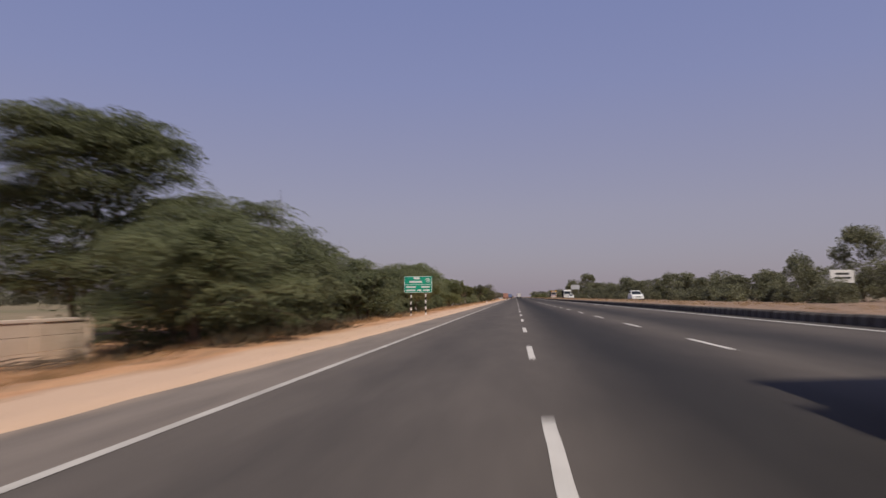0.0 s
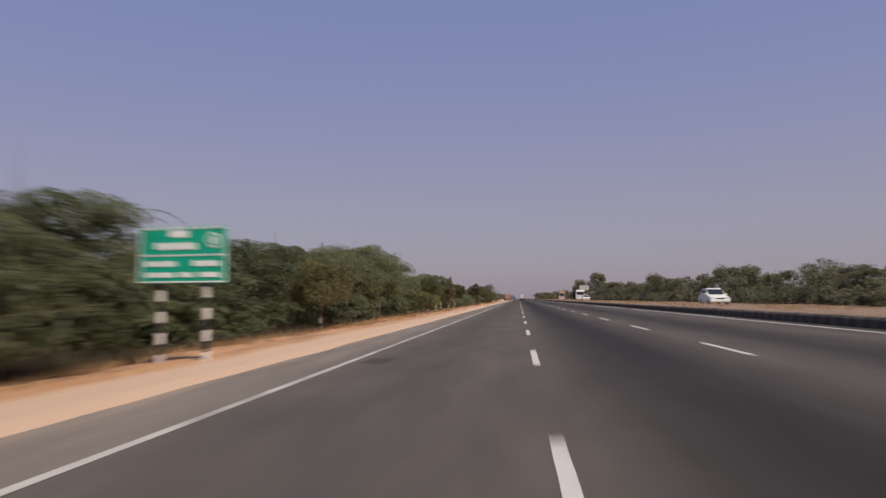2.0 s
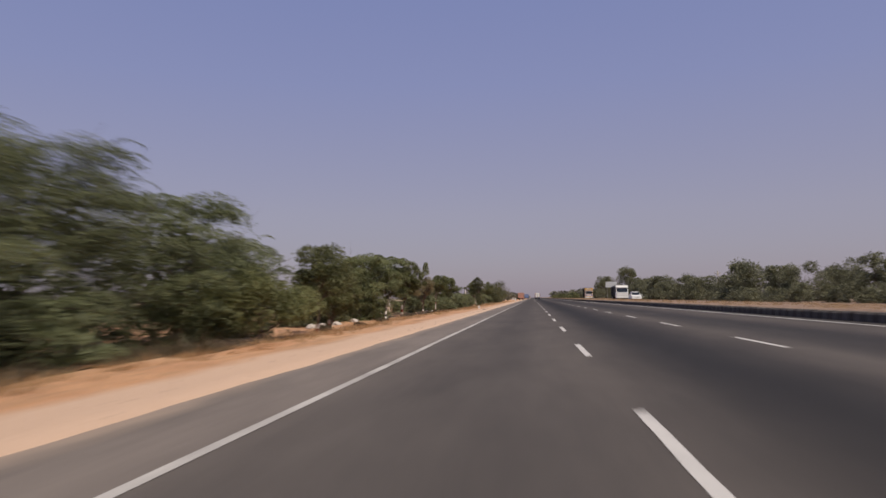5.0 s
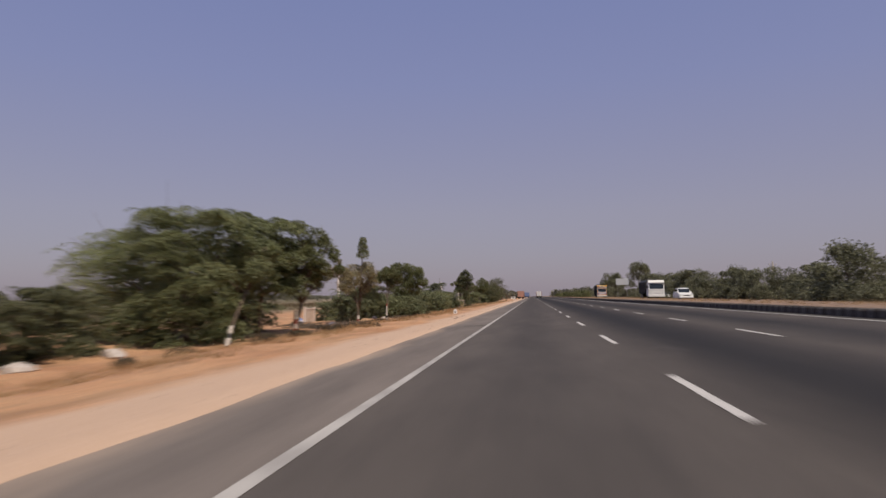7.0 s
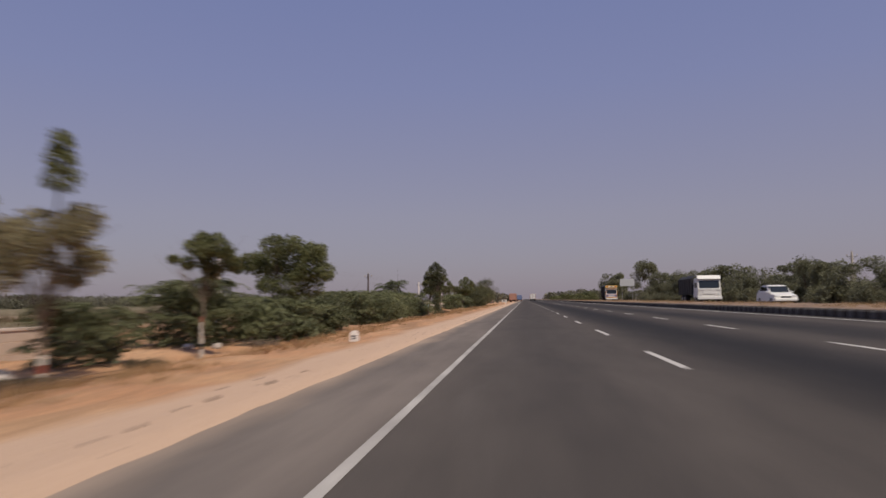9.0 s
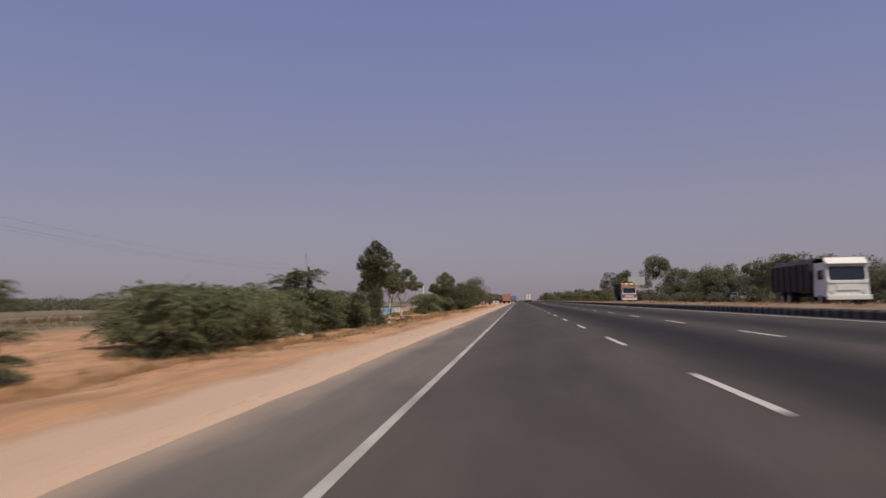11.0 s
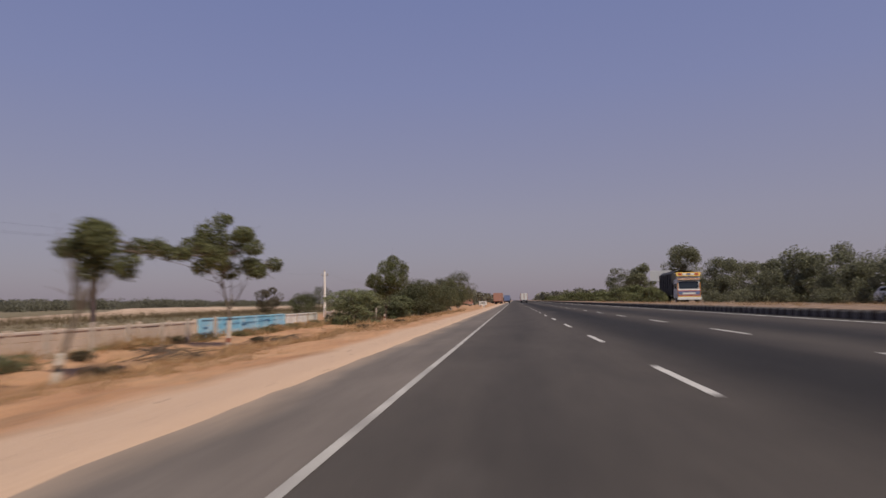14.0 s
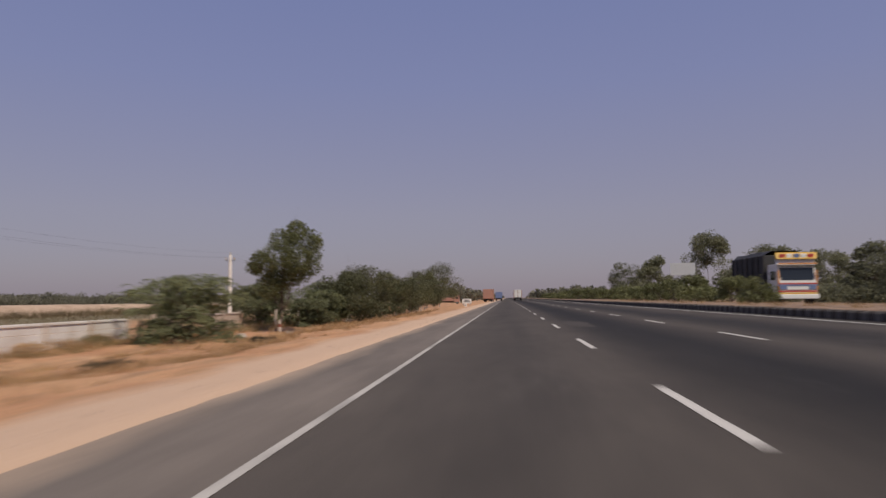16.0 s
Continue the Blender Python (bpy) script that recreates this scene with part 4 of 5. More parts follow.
while y < 760:
    if y < 335:
        x, sc = frng.uniform(36, 42), frng.uniform(0.62, 0.86)
    else:
        x, sc = frng.uniform(35, 45), frng.uniform(0.72, 1.1)
    if not 392 < y < 402:
        tree("roadside_tree", x, y, 0.28, FAR[frng.randrange(5)] if y < 330 else FARTHER[frng.randrange(3)], "dense dull green tree in a roadside row", group=ROW, rz=frng.uniform(0, 360), scale=sc)
    y += frng.uniform(5.5, 9.5) * (1 if y < 330 else 2.0)
y = 66.0
while y < 345:
    tree("roadside_bush", frng.uniform(28.5, 31.5), y, 0.28, LOW[frng.randrange(3)], "low green bush under roadside trees, paled as by haze", "bush", "bushes under the roadside row", frng.uniform(0, 360), frng.uniform(0.6, 1.05))
    y += frng.uniform(3.2, 7.5)
for x, y, sc in ((39.5, 362, 1.0), (41.0, 350, 0.82)):
    tree("domed_tree", x, y, 0.28, FARDOME, "large dark tree with a broad domed crown", group=ROW, rz=y * 7 % 360, scale=sc)
for x, y, sc in ((29.5, 62, 0.5), (37, 63, 0.75), (30.5, 84, 0.6), (33.5, 91, 0.72), (31, 96.5, 0.6)):
    tree("roadside_tree", x, y, 0.28, FAR[int(y) % 5], "low bushy tree in a roadside row", group=ROW, rz=y * 7 % 360, scale=sc)
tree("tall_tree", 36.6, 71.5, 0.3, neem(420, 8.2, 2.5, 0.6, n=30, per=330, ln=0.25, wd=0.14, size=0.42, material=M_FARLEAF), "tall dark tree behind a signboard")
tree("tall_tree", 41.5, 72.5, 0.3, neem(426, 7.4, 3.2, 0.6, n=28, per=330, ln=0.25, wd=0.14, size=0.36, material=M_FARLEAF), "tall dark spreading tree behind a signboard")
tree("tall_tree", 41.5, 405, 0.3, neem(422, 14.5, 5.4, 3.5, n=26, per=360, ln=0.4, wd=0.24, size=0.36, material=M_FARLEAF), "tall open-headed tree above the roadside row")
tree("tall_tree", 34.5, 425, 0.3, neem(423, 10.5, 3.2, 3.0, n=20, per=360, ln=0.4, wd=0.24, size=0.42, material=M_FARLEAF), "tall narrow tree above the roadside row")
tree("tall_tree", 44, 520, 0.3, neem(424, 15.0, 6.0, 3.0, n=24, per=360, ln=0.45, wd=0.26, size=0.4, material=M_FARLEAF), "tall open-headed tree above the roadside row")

# bushes planted along the median
MB = [neem(440 + k, h, r, 0.05, n=12, per=95, ln=0.28, wd=0.1, size=0.4, material=M_NEEM, r0=0.05) for k, (h, r) in enumerate([(1.5, 1.2), (1.2, 1.3), (1.8, 1.4)])]
y = 290.0
while y < 500:
    tree("median_bush", 11.6 + frng.uniform(-0.7, 0.7), y, 0.6, MB[frng.randrange(3)], "leafy green bush planted on the median", "bush", "bushes on the median", frng.uniform(0, 360), frng.uniform(0.8, 1.15))
    y += frng.choice([2.6, 3.2, 4.2, 6.0])

# far woods on both sides, past counting
def woods(name, spots, label, per=36, lf=0.32):
    rng = np.random.default_rng(55)
    arr, heads = [], []
    for x, y, h, w, k in spots:
        cl = [(x + rng.uniform(-w, w), y + rng.uniform(-w, w), h * rng.uniform(0.08, 0.70) - 1.0, h * 0.45, h * 0.45, h * 0.33) for _ in range(k)]
        arr += tufts(rng, cl, per, h * lf, h * lf * 0.6)
        heads += cl
    v, f = join(arr)
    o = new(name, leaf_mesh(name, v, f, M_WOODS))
    # leaves are lit by the head that they belong to
    c = np.repeat(np.array(heads), per, 0)
    d = unit((v.reshape(-1, 3, 3).mean(1) - c[:, :3]) / c[:, 3:] + rng.normal(size=(len(c), 3)) * 0.25 + (0, 0, 0.4))
    o.data.attributes.new("custom_normal", "FLOAT_VECTOR", "FACE").data.foreach_set("vector", d.astype(np.float32).ravel())
    return tagged(o, label, "woods", kind="stuff")


wr = random.Random(31)
spots = [(-wr.uniform(190, 290) - 0.18 * max(0, yy - 400), yy, wr.uniform(4.6, 7.4), 7, 12) for yy in range(60, 1300, 5)]
spots += [(-wr.uniform(60, 160), yy, wr.uniform(2.0, 4.0), 5, 3) for yy in range(420, 1300, 14)]
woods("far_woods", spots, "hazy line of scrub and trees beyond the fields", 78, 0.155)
spots = [(wr.uniform(24, 60) + (yy - 700) * 0.02, yy, wr.uniform(6, 11), 7, 4) for yy in range(640, 1900, 14)]
spots += [(-wr.uniform(14, 50), yy, wr.uniform(5, 9), 6, 4) for yy in range(530, 1900, 14)]
spots += [(wr.uniform(55, 120), yy, wr.uniform(4, 7), 8, 4) for yy in range(60, 700, 12)]
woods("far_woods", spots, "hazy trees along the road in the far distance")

# ---- direction sign ----
def direction_sign():
    s = empty("direction_sign", -7.57, 45.0, 0, -7, "green direction sign with white writing on two banded posts", "road sign")
    part("panel", box(2.16, 0.04, 1.24, (0, 0, 1.43), 0.012), M_GREEN, s, "green reflective panel")
    yf = -0.026
    def bar(name, w, h, x, z, m=M_LETTER):
        return part(name, box(w, 0.008, h, (x, yf, z)), m, s)
    for w, h, x, z in ((2.12, 0.03, 0, 2.622), (2.12, 0.03, 0, 1.448)):
        bar("border", w, h, x, z)
    for x in (-1.05, 1.05):
        bar("border", 0.03, 1.145, x, 1.478)
    bar("divider", 2.06, 0.028, 0, 2.03)
    for w, h, x, z in ((0.46, 0.15, -0.1, 2.44), (1.0, 0.15, -0.17, 2.17), (0.42, 0.12, -0.70, 1.80), (0.30, 0.12, -0.32, 1.80), (0.62, 0.12, 0.58, 1.80),
                       (0.7, 0.11, -0.55, 1.56), (0.3, 0.11, 0.10, 1.56), (0.48, 0.11, 0.66, 1.56)):
        bar("writing_bar", w, h, x, z)
    bm = bmesh.new()
    bmesh.ops.create_cone(bm, cap_ends=True, segments=28, radius1=0.17, radius2=0.17, depth=0.008, matrix=pose(0.76, yf, 2.36, 90))
    ring = part("roundel", bm, M_LETTER, s, "white route roundel")
    part("inner_disc", cyl(0.125, 0.006, (0.76, yf - 0.006, 2.36), 24, "Y"), M_GREEN, ring)
    for w, h, x, z in ((0.05, 0.15, 0.73, 2.285), (0.05, 0.15, 0.80, 2.285)):
        part("writing_bar", box(w, 0.006, h, (x, yf - 0.012, z)), M_LETTER, ring)
    for x in (-0.57, 0.57):
        g = -0.42 if x < 0 else -0.34
        p = part("post", box(0.085, 0.085, 2.62 - g, (x, 0.067, g), 0.008), M_BLACKBAND, s)
        z = g + 0.05
        while z < 1.4:
            part("white_band", box(0.09, 0.09, 0.24, (x, 0.067, z), 0.004), M_LIMEWASH, p)
            z += 0.47
    return s


direction_sign()

# ---- boundary walls of precast slabs between posts ----
def wall_run(name, x, ya, yb, top, label, slab, gap=(), pitch=2.9, post=None, rise=0.16):
    g0 = gz(x, (ya + yb) / 2) - 0.1
    w = empty(name, x, ya, g0, 0, label, "wall")
    n = max(1, round((yb - ya) / pitch))
    d = (yb - ya) / n
    h = top - g0
    rg = random.Random(int(ya * 10))
    for i in range(n + 1):
        part("post", box(0.17, 0.17, h + rise + rg.uniform(-0.06, 0.05) * (rise > 0.1), (0, i * d, 0), 0.012), post or M_CONCRETE, w)
    for i in range(n):
        if i in gap:
            continue
        part("coping", box(0.14, d - 0.185, 0.11, (0, i * d + d / 2, h - 0.07), 0.015), M_COPING if slab is M_CONCRETE else slab, w)
        rows = 3
        for k in range(rows):
            hh = h / rows
            p = part("slab", box(0.07, d - 0.19, hh - 0.012, (rg.uniform(-0.006, 0.006), i * d + d / 2, k * hh + 0.004), 0.008), slab, w)
    return w


wall_run("boundary_wall", -14.9, 3.0, 16.2, 0.45, "weathered precast concrete boundary wall beside scrub", M_CONCRETE)
wall_run("boundary_wall", -19.5, 169.4, 171.7, 0.15, "short broken precast wall bay between two bare posts", M_CONCRETE, post=M_COPING)
lone = empty("fence_post", -19.0, 178.2, gz(-19.0, 178.2), 0, "short bare concrete post standing alone", "post")
part("shaft", box(0.18, 0.18, 1.15, (0, 0, -0.1), 0.015), M_CONCRETE, lone)
part("cap", box(0.2, 0.2, 0.05, (0, 0, 1.05), 0.012), M_CONCRETE, lone)

def fence_post(x, y, top, lean=0.0, material=None, label="slender whitewashed concrete fence post beside a wall"):
    """A tapered square post with slots for wire, chipped at its head."""
    g = gz(x, y)
    e = empty("fence_post", x, y, g, 0, label, "post", "posts of an old fence")
    h = top - g
    bm = box(0.17, 0.17, h + 0.15, (0, 0, -0.15), 0.012)
    for v in bm.verts:
        if v.co.z > h * 0.5:
            v.co.x = v.co.x * 0.8 + lean * h
            v.co.y *= 0.8
    part("shaft", bm, material or M_POST, e)


for k, y in enumerate((246.4, 249.0, 251.7, 254.4, 257.0, 260.4)):
    fence_post(-18.55 + 0.06 * math.sin(k * 2.3), y, 0.28 + 0.09 * math.sin(k * 1.7), 0.02 * math.sin(k * 3.1))
fence_post(-18.8, 283.5, 0.12, 0.22)
for x, y, top in ((-17.9, 289.0, 0.1), (-17.0, 297.5, 0.35), (-16.4, 300.5, 0.2), (-14.6, 309.0, -0.1), (-13.4, 325.0, -0.1), (-12.6, 340.0, -0.05)):
    fence_post(x, y, top, 0.03, label="short white post on the earth bank")


M_SACK = surface("woven_blue_plastic", (0.07, 0.13, 0.34), (0.12, 0.20, 0.44), 5, 0.6, stain=(0.30, 0.30, 0.36))


def sack(x, y):
    """A stuffed woven sack slumped on the ground, with a tied neck."""
    bm = bmesh.new()
    bmesh.ops.create_uvsphere(bm, u_segments=20, v_segments=14, radius=0.3)
    for v in bm.verts:
        d = v.co.normalized()
        k = 1 + 0.2 * noise.noise((d.x * 2.2, d.y * 2.2, d.z * 2.2 + 3))
        v.co = Vector((d.x * 0.34 * k, d.y * 0.28 * k, max(-0.26, d.z * 0.34 * k)))
        if d.z > 0.75:
            v.co.x *= 0.55
            v.co.y *= 0.55
            v.co.z += 0.09
    s = empty("sack", x, y, gz(x, y) + 0.25, 20, "stuffed blue and white plastic sack on bare earth", "sack")
    b = part("bag", bm, M_SACK, s)
    for z in (-0.08, 0.08):
        v, f = tube([(0.345 * math.cos(a), 0.285 * math.sin(a), z) for a in [k * 0.3 for k in range(22)]], [0.03] * 22, 6)
        obj("stripe", v, f, M_LIMEWASH, b)
    v, f = tube([(0.09 * math.cos(a), 0.08 * math.sin(a), 0.335) for a in [k * 0.5 for k in range(14)]], [0.012] * 14, 5)
    obj("tie", v, f, M_STEEL, b)


sack(-19.2, 167.1)
wall_run("boundary_wall", -20.0, 229.0, 260.8, 0.05, "weathered precast concrete boundary wall along a field", M_CONCRETE)
wall_run("blue_wall", -19.8, 261.0, 275.4, 0.17, "low boundary wall painted sky blue with faded lettering", M_BLUE, post=M_BLUE, rise=0.02)
wall_run("white_wall", -19.8, 275.6, 284.4, 0.12, "low whitewashed boundary wall, stained", M_LIMEWASH, rise=0.03)
wall_run("boundary_wall", -19.6, 286.5, 309.5, 0.15, "low precast wall with gaps between leaning posts", M_CONCRETE, gap=(1, 4, 6))

# faded painted lettering on the blue wall
bw = bpy.data.objects["blue_wall"]
lr = random.Random(8)
M_WBLUE = surface("faded_white_on_blue", (0.36, 0.54, 0.63), (0.48, 0.62, 0.68), 3, 0.85, stain=(0.2, 0.42, 0.56))
M_NAVY = surface("dark_blue_lettering", (0.06, 0.14, 0.26), (0.08, 0.2, 0.34), 3, 0.85, stain=(0.08, 0.22, 0.36))
yy = 0.4
while yy < 13.6:
    w = lr.uniform(0.35, 1.3)
    for zz, hh in ((0.84, 0.07), (0.60, 0.10), (0.33, 0.07)):
        if lr.random() < 0.3:
            part("writing_bar", box(0.012, w * lr.uniform(0.6, 1.0), hh, (0.044, yy + w / 2, zz)), M_NAVY if lr.random() < 0.3 else M_WBLUE, bw)
    yy += w + lr.uniform(0.1, 0.4)
yy = 3.2
while yy < 12.6:
    w = lr.uniform(0.12, 0.5)
    part("writing_bar", box(0.013, w, lr.uniform(0.05, 0.10), (0.046, yy + w / 2, 0.73 + lr.uniform(-0.02, 0.02))), M_NAVY, bw)
    yy += w + lr.uniform(0.06, 0.16)
for yy, zz, w in ((2.6, 0.36, 1.6), (5.4, 0.28, 2.1), (8.6, 0.40, 1.4), (10.9, 0.24, 2.0)):
    part("patch", box(0.011, w, 0.16, (0.0435, yy, zz), 0.003), M_WBLUE, bw)

# ---- power poles ----
M_WEATHERED = surface("rusted_rail", (0.07, 0.05, 0.05), (0.13, 0.10, 0.095), 4, 0.8, 0.3)

def power_pole(x, y, top, material, label, steel=False, arm=0.62):
    g = gz(x, y)
    p = empty("power_pole", x, y, g, 0, label, "power pole", "power line")
    h = top - g
    v, f = tube([(0, 0, -0.2), (0, 0, h * 0.5), (0, 0, h)], [0.20, 0.17, 0.14] if not steel else [0.16, 0.15, 0.13], 8)
    obj("pole", v, f, material, p)
    part("crossarm", box(arm * 2.1, 0.09, 0.09, (0, 0, h - 0.55), 0.008), M_STEEL, p)
    for xx in (-arm + 0.04, arm - 0.04):
        v, f = tube([(xx, 0, h - 0.46), (xx, 0, h - 0.38), (xx, 0, h - 0.32), (xx, 0, h - 0.24)], [0.05, 0.075, 0.06, 0.075], 8)
        obj("insulator", v, f, M_WHITEWASH, p)
    v, f = tube([(0, 0, h), (0, 0, h + 0.08), (0, 0, h + 0.14), (0, 0, h + 0.24)], [0.05, 0.075, 0.06, 0.075], 8)
    obj("insulator", v, f, M_WHITEWASH, p)
    for sx in (-1, 1):
        v, f = tube([(0, 0.04, h - 0.95), (sx * arm * 0.8, 0.04, h - 0.56)], [0.02, 0.02], 5)
        obj("brace", v, f, M_STEEL, p)
    return p


POLES = [(-25, 198, 5.2), (-29.0, 265.3, 5.6), (-28, 316.4, 5.3), (-29, 372, 5.4)]
for i, (x, y, top) in enumerate(POLES):
    power_pole(x, y, top, M_WEATHERED if i == 1 else M_LIMEWASH, "dark steel power pole in a field" if i == 1 else "pale concrete power pole with a steel crossarm", i == 1, 0.62 if i == 1 else 0.45)
power_pole(40, 243, 6.6, M_WHITEWASH, "pale pole rising behind roadside trees")
M_WIRE = surface("dull_wire", (0.05, 0.05, 0.05), (0.09, 0.09, 0.09), 2, 0.6, 0.5, relief=0)
for a, b in zip(POLES, POLES[1:]):
    for dx, dz in ((-0.45, -0.24), (0.45, -0.24), (0, 0.24)):
        pts = [(a[0] + (b[0] - a[0]) * s + dx, a[1] + (b[1] - a[1]) * s, a[2] + (b[2] - a[2]) * s + dz - 4 * 0.8 * s * (1 - s)) for s in [k / 10 for k in range(11)]]
        v, f = tube(pts, [0.003] * 11, 5)
        tagged(obj("power_wire", v, f, M_WIRE), "thin sagging power wire between poles", "wire", "power line")

# ---- kilometre stone and marker stones ----
def km_stone(x, y, w, h, label):
    z = gz(x, y)
    s = empty("kilometre_stone", x, y, z - 0.05, 3, label, "kilometre stone")
    bm = bmesh.new()
    prof = [(-w / 2, 0), (w / 2, 0), (w / 2, h * 0.68)] + [(w / 2 * math.cos(a), h * 0.68 + h * 0.32 * math.sin(a)) for a in [math.pi * k / 8 for k in range(1, 8)]] + [(-w / 2, h * 0.68)]
    lo = [bm.verts.new((x2, -0.09, z2)) for x2, z2 in prof]
    hi = [bm.verts.new((x2, 0.09, z2)) for x2, z2 in prof]
    bm.faces.new(lo)
    bm.faces.new(hi[::-1])
    for i in range(len(prof)):
        j = (i + 1) % len(prof)
        bm.faces.new((lo[j], lo[i], hi[i], hi[j]))
    bmesh.ops.recalc_face_normals(bm, faces=bm.faces)
    part("stone", bm, M_LIMEWASH, s)
    part("writing_bar", box(w * 0.55, 0.006, h * 0.12, (0, -0.095, h * 0.5)), M_BLACKBAND, s)
    part("writing_bar", box(w * 0.4, 0.006, h * 0.12, (0, -0.095, h * 0.3)), M_BLACKBAND, s)
    return s


km_stone(-7.7, 170.5, 0.27, 0.40, "whitewashed kilometre stone with dark writing on the sandy verge")
km_stone(-7.6, 352, 0.34, 0.55, "small whitewashed marker stone on the sandy verge")

def rock(x, y, s, seed, material=None):
    rg = np.random.default_rng(seed)
    bm = bmesh.new()
    bmesh.ops.create_icosphere(bm, subdivisions=2, radius=s)
    k = rg.uniform(0, 99)
    for v in bm.verts:
        d = v.co.normalized()
        v.co *= 1 + 0.45 * noise.noise((d.x * 1.6 + k, d.y * 1.6, d.z * 1.6))
        v.co.z *= 0.62
    me = bpy.data.meshes.new("rock")
    bm.to_mesh(me)
    bm.free()
    me.materials.append(material or M_STONE)
    o = new("rock", me)
    o.matrix_basis = pose(x, y, gz(x, y) + s * 0.2, 0, 0, seed * 40 % 360)
    return tagged(o, "pale rough field rock on the verge", "rock", "rocks along the verge")


for i, (x, y, s) in enumerate([(-15.8, 128.6, 0.4), (-16, 131.2, 0.36), (-15.7, 134.2, 0.38), (-15.3, 138, 0.4), (-13.2, 57.4, 0.42), (-10.8, 23.6, 0.35), (-13.6, 15.0, 0.3), (-12.2, 74, 0.3),
                               (-12.4, 110, 0.35), (-12.2, 118, 0.3), (-12.0, 168, 0.22), (-15.6, 231.0, 0.28), (-15.0, 219.0, 0.24), (-15.2, 287, 0.3), (-13.6, 290, 0.28), (-12, 97, 0.3)]):
    rock(x, y, s, i + 3)

M_CLOD = surface("dark_earth_clod", (0.07, 0.052, 0.04), (0.13, 0.098, 0.075), 6, 0.95)
crng = random.Random(77)
for i in range(8):
    o = rock(crng.uniform(-6.5, -5.8), 154.5 + i * 0.8 + crng.uniform(-0.4, 0.4), crng.uniform(0.025, 0.05), 60 + i, M_CLOD)
    tagged(o, "small dark clod on the pale sand verge", "clod", "dark clods on the verge")
    o.name = "earth_clod"

for i, (x, y, s) in enumerate([(-14.7, 164.0, 0.3), (-16.2, 165.8, 0.26), (-15.2, 169.2, 0.24), (-14.9, 173.6, 0.2), (-14.4, 175.0, 0.22)]):
    rock(x, y, s, i + 31)

# low dark scrub on the bank
def scrub(x, y, r, seed, material=None, label="small dark half-dry scrub bush on the earth bank"):
    rg = np.random.default_rng(seed)
    cl = [(rg.normal() * r * 0.4, rg.normal() * r * 0.4, r * 0.25, r * 0.55, r * 0.55, r * 0.34) for _ in range(5)]
    v, f = orient(*join(tufts(rg, cl, 150, 0.15, 0.035)), cl)
    e = empty("scrub_bush", x, y, gz(x, y), 0, label, "bush", "low scrub on the bank")
    o = new("foliage", leaf_mesh("foliage", v, f, material or M_SCRUB))
    o.parent = e
    vs, fs = merge([tube([(0, 0, -0.06), (rg.normal() * r * 0.2, rg.normal() * r * 0.2, r * 0.3), (c[0], c[1], c[2] + r * 0.2)], [0.02, 0.014, 0.005], 5) for c in cl])
    st = obj("stem", vs, fs, M_BARK, e)


for i, (x, y, r) in enumerate([(-12.8, 153.7, 0.7), (-12.1, 153.9, 0.55), (-9.7, 148.8, 0.55), (-10.7, 148.9, 0.5), (-11.9, 146.2, 0.6), (-11.3, 157.8, 0.5), (-11.9, 161.2, 0.6), (-12.6, 166.8, 0.5), (-11.4, 141.2, 0.6),
                               (-12.6, 138.0, 0.7), (-12.2, 133.5, 0.5), (-12.9, 121.5, 0.7), (-10.6, 121.0, 0.4), (-12.2, 252.0, 0.5), (-10.9, 263.5, 0.5), (-12.4, 271.0, 0.6), (-11.2, 279.5, 0.45), (-12.8, 240.5, 0.6), (-11.6, 199.0, 0.4), (-12.0, 212.5, 0.45)]):
    scrub(x, y, r, 300 + i)

OLIVE = "low olive-green weeds at the foot of a wall"
STRAW = "pale straw-coloured dry bush at the foot of a wall"
for i, (x, y, r, m) in enumerate([(-18.8, 259.4, 0.75, 0), (-19.3, 256.6, 0.7, 1), (-19.5, 254.3, 0.6, 2), (-14.8, 256.9, 0.5, 0), (-17.6, 268.6, 0.7, 2), (-18.4, 264.6, 0.6, 2), (-18.2, 267.7, 0.75, 1), (-18.3, 270.2, 0.8, 0), (-18.6, 273.4, 0.7, 1),
                                  (-18.7, 276.1, 0.85, 2), (-18.9, 278.3, 0.9, 2), (-18.5, 280.0, 0.8, 1), (-19.2, 281.9, 0.9, 2), (-18.8, 286.6, 0.9, 2), (-18.6, 289.6, 0.8, 2), (-18.4, 293.0, 0.8, 0), (-18.1, 299.7, 0.9, 0), (-18.0, 304.7, 1.0, 0), (-17.6, 246.8, 0.6, 0),
                                  (-18.3, 251.2, 0.6, 2), (-17.9, 262.2, 0.5, 1), (-14.8, 260.1, 0.4, 2), (-13.6, 268.0, 0.4, 2), (-18.0, 163.6, 0.6, 0), (-14.7, 157.8, 0.6, 0), (-14.3, 161.0, 0.5, 2), (-16.6, 240.0, 0.6, 2), (-17.4, 243.2, 0.6, 1)]):
    scrub(x, y, r, 340 + i, (M_SCRUB, M_OLIVE, M_GRASS)[m], ("dark scrub bush beside a wall", OLIVE, STRAW)[m])

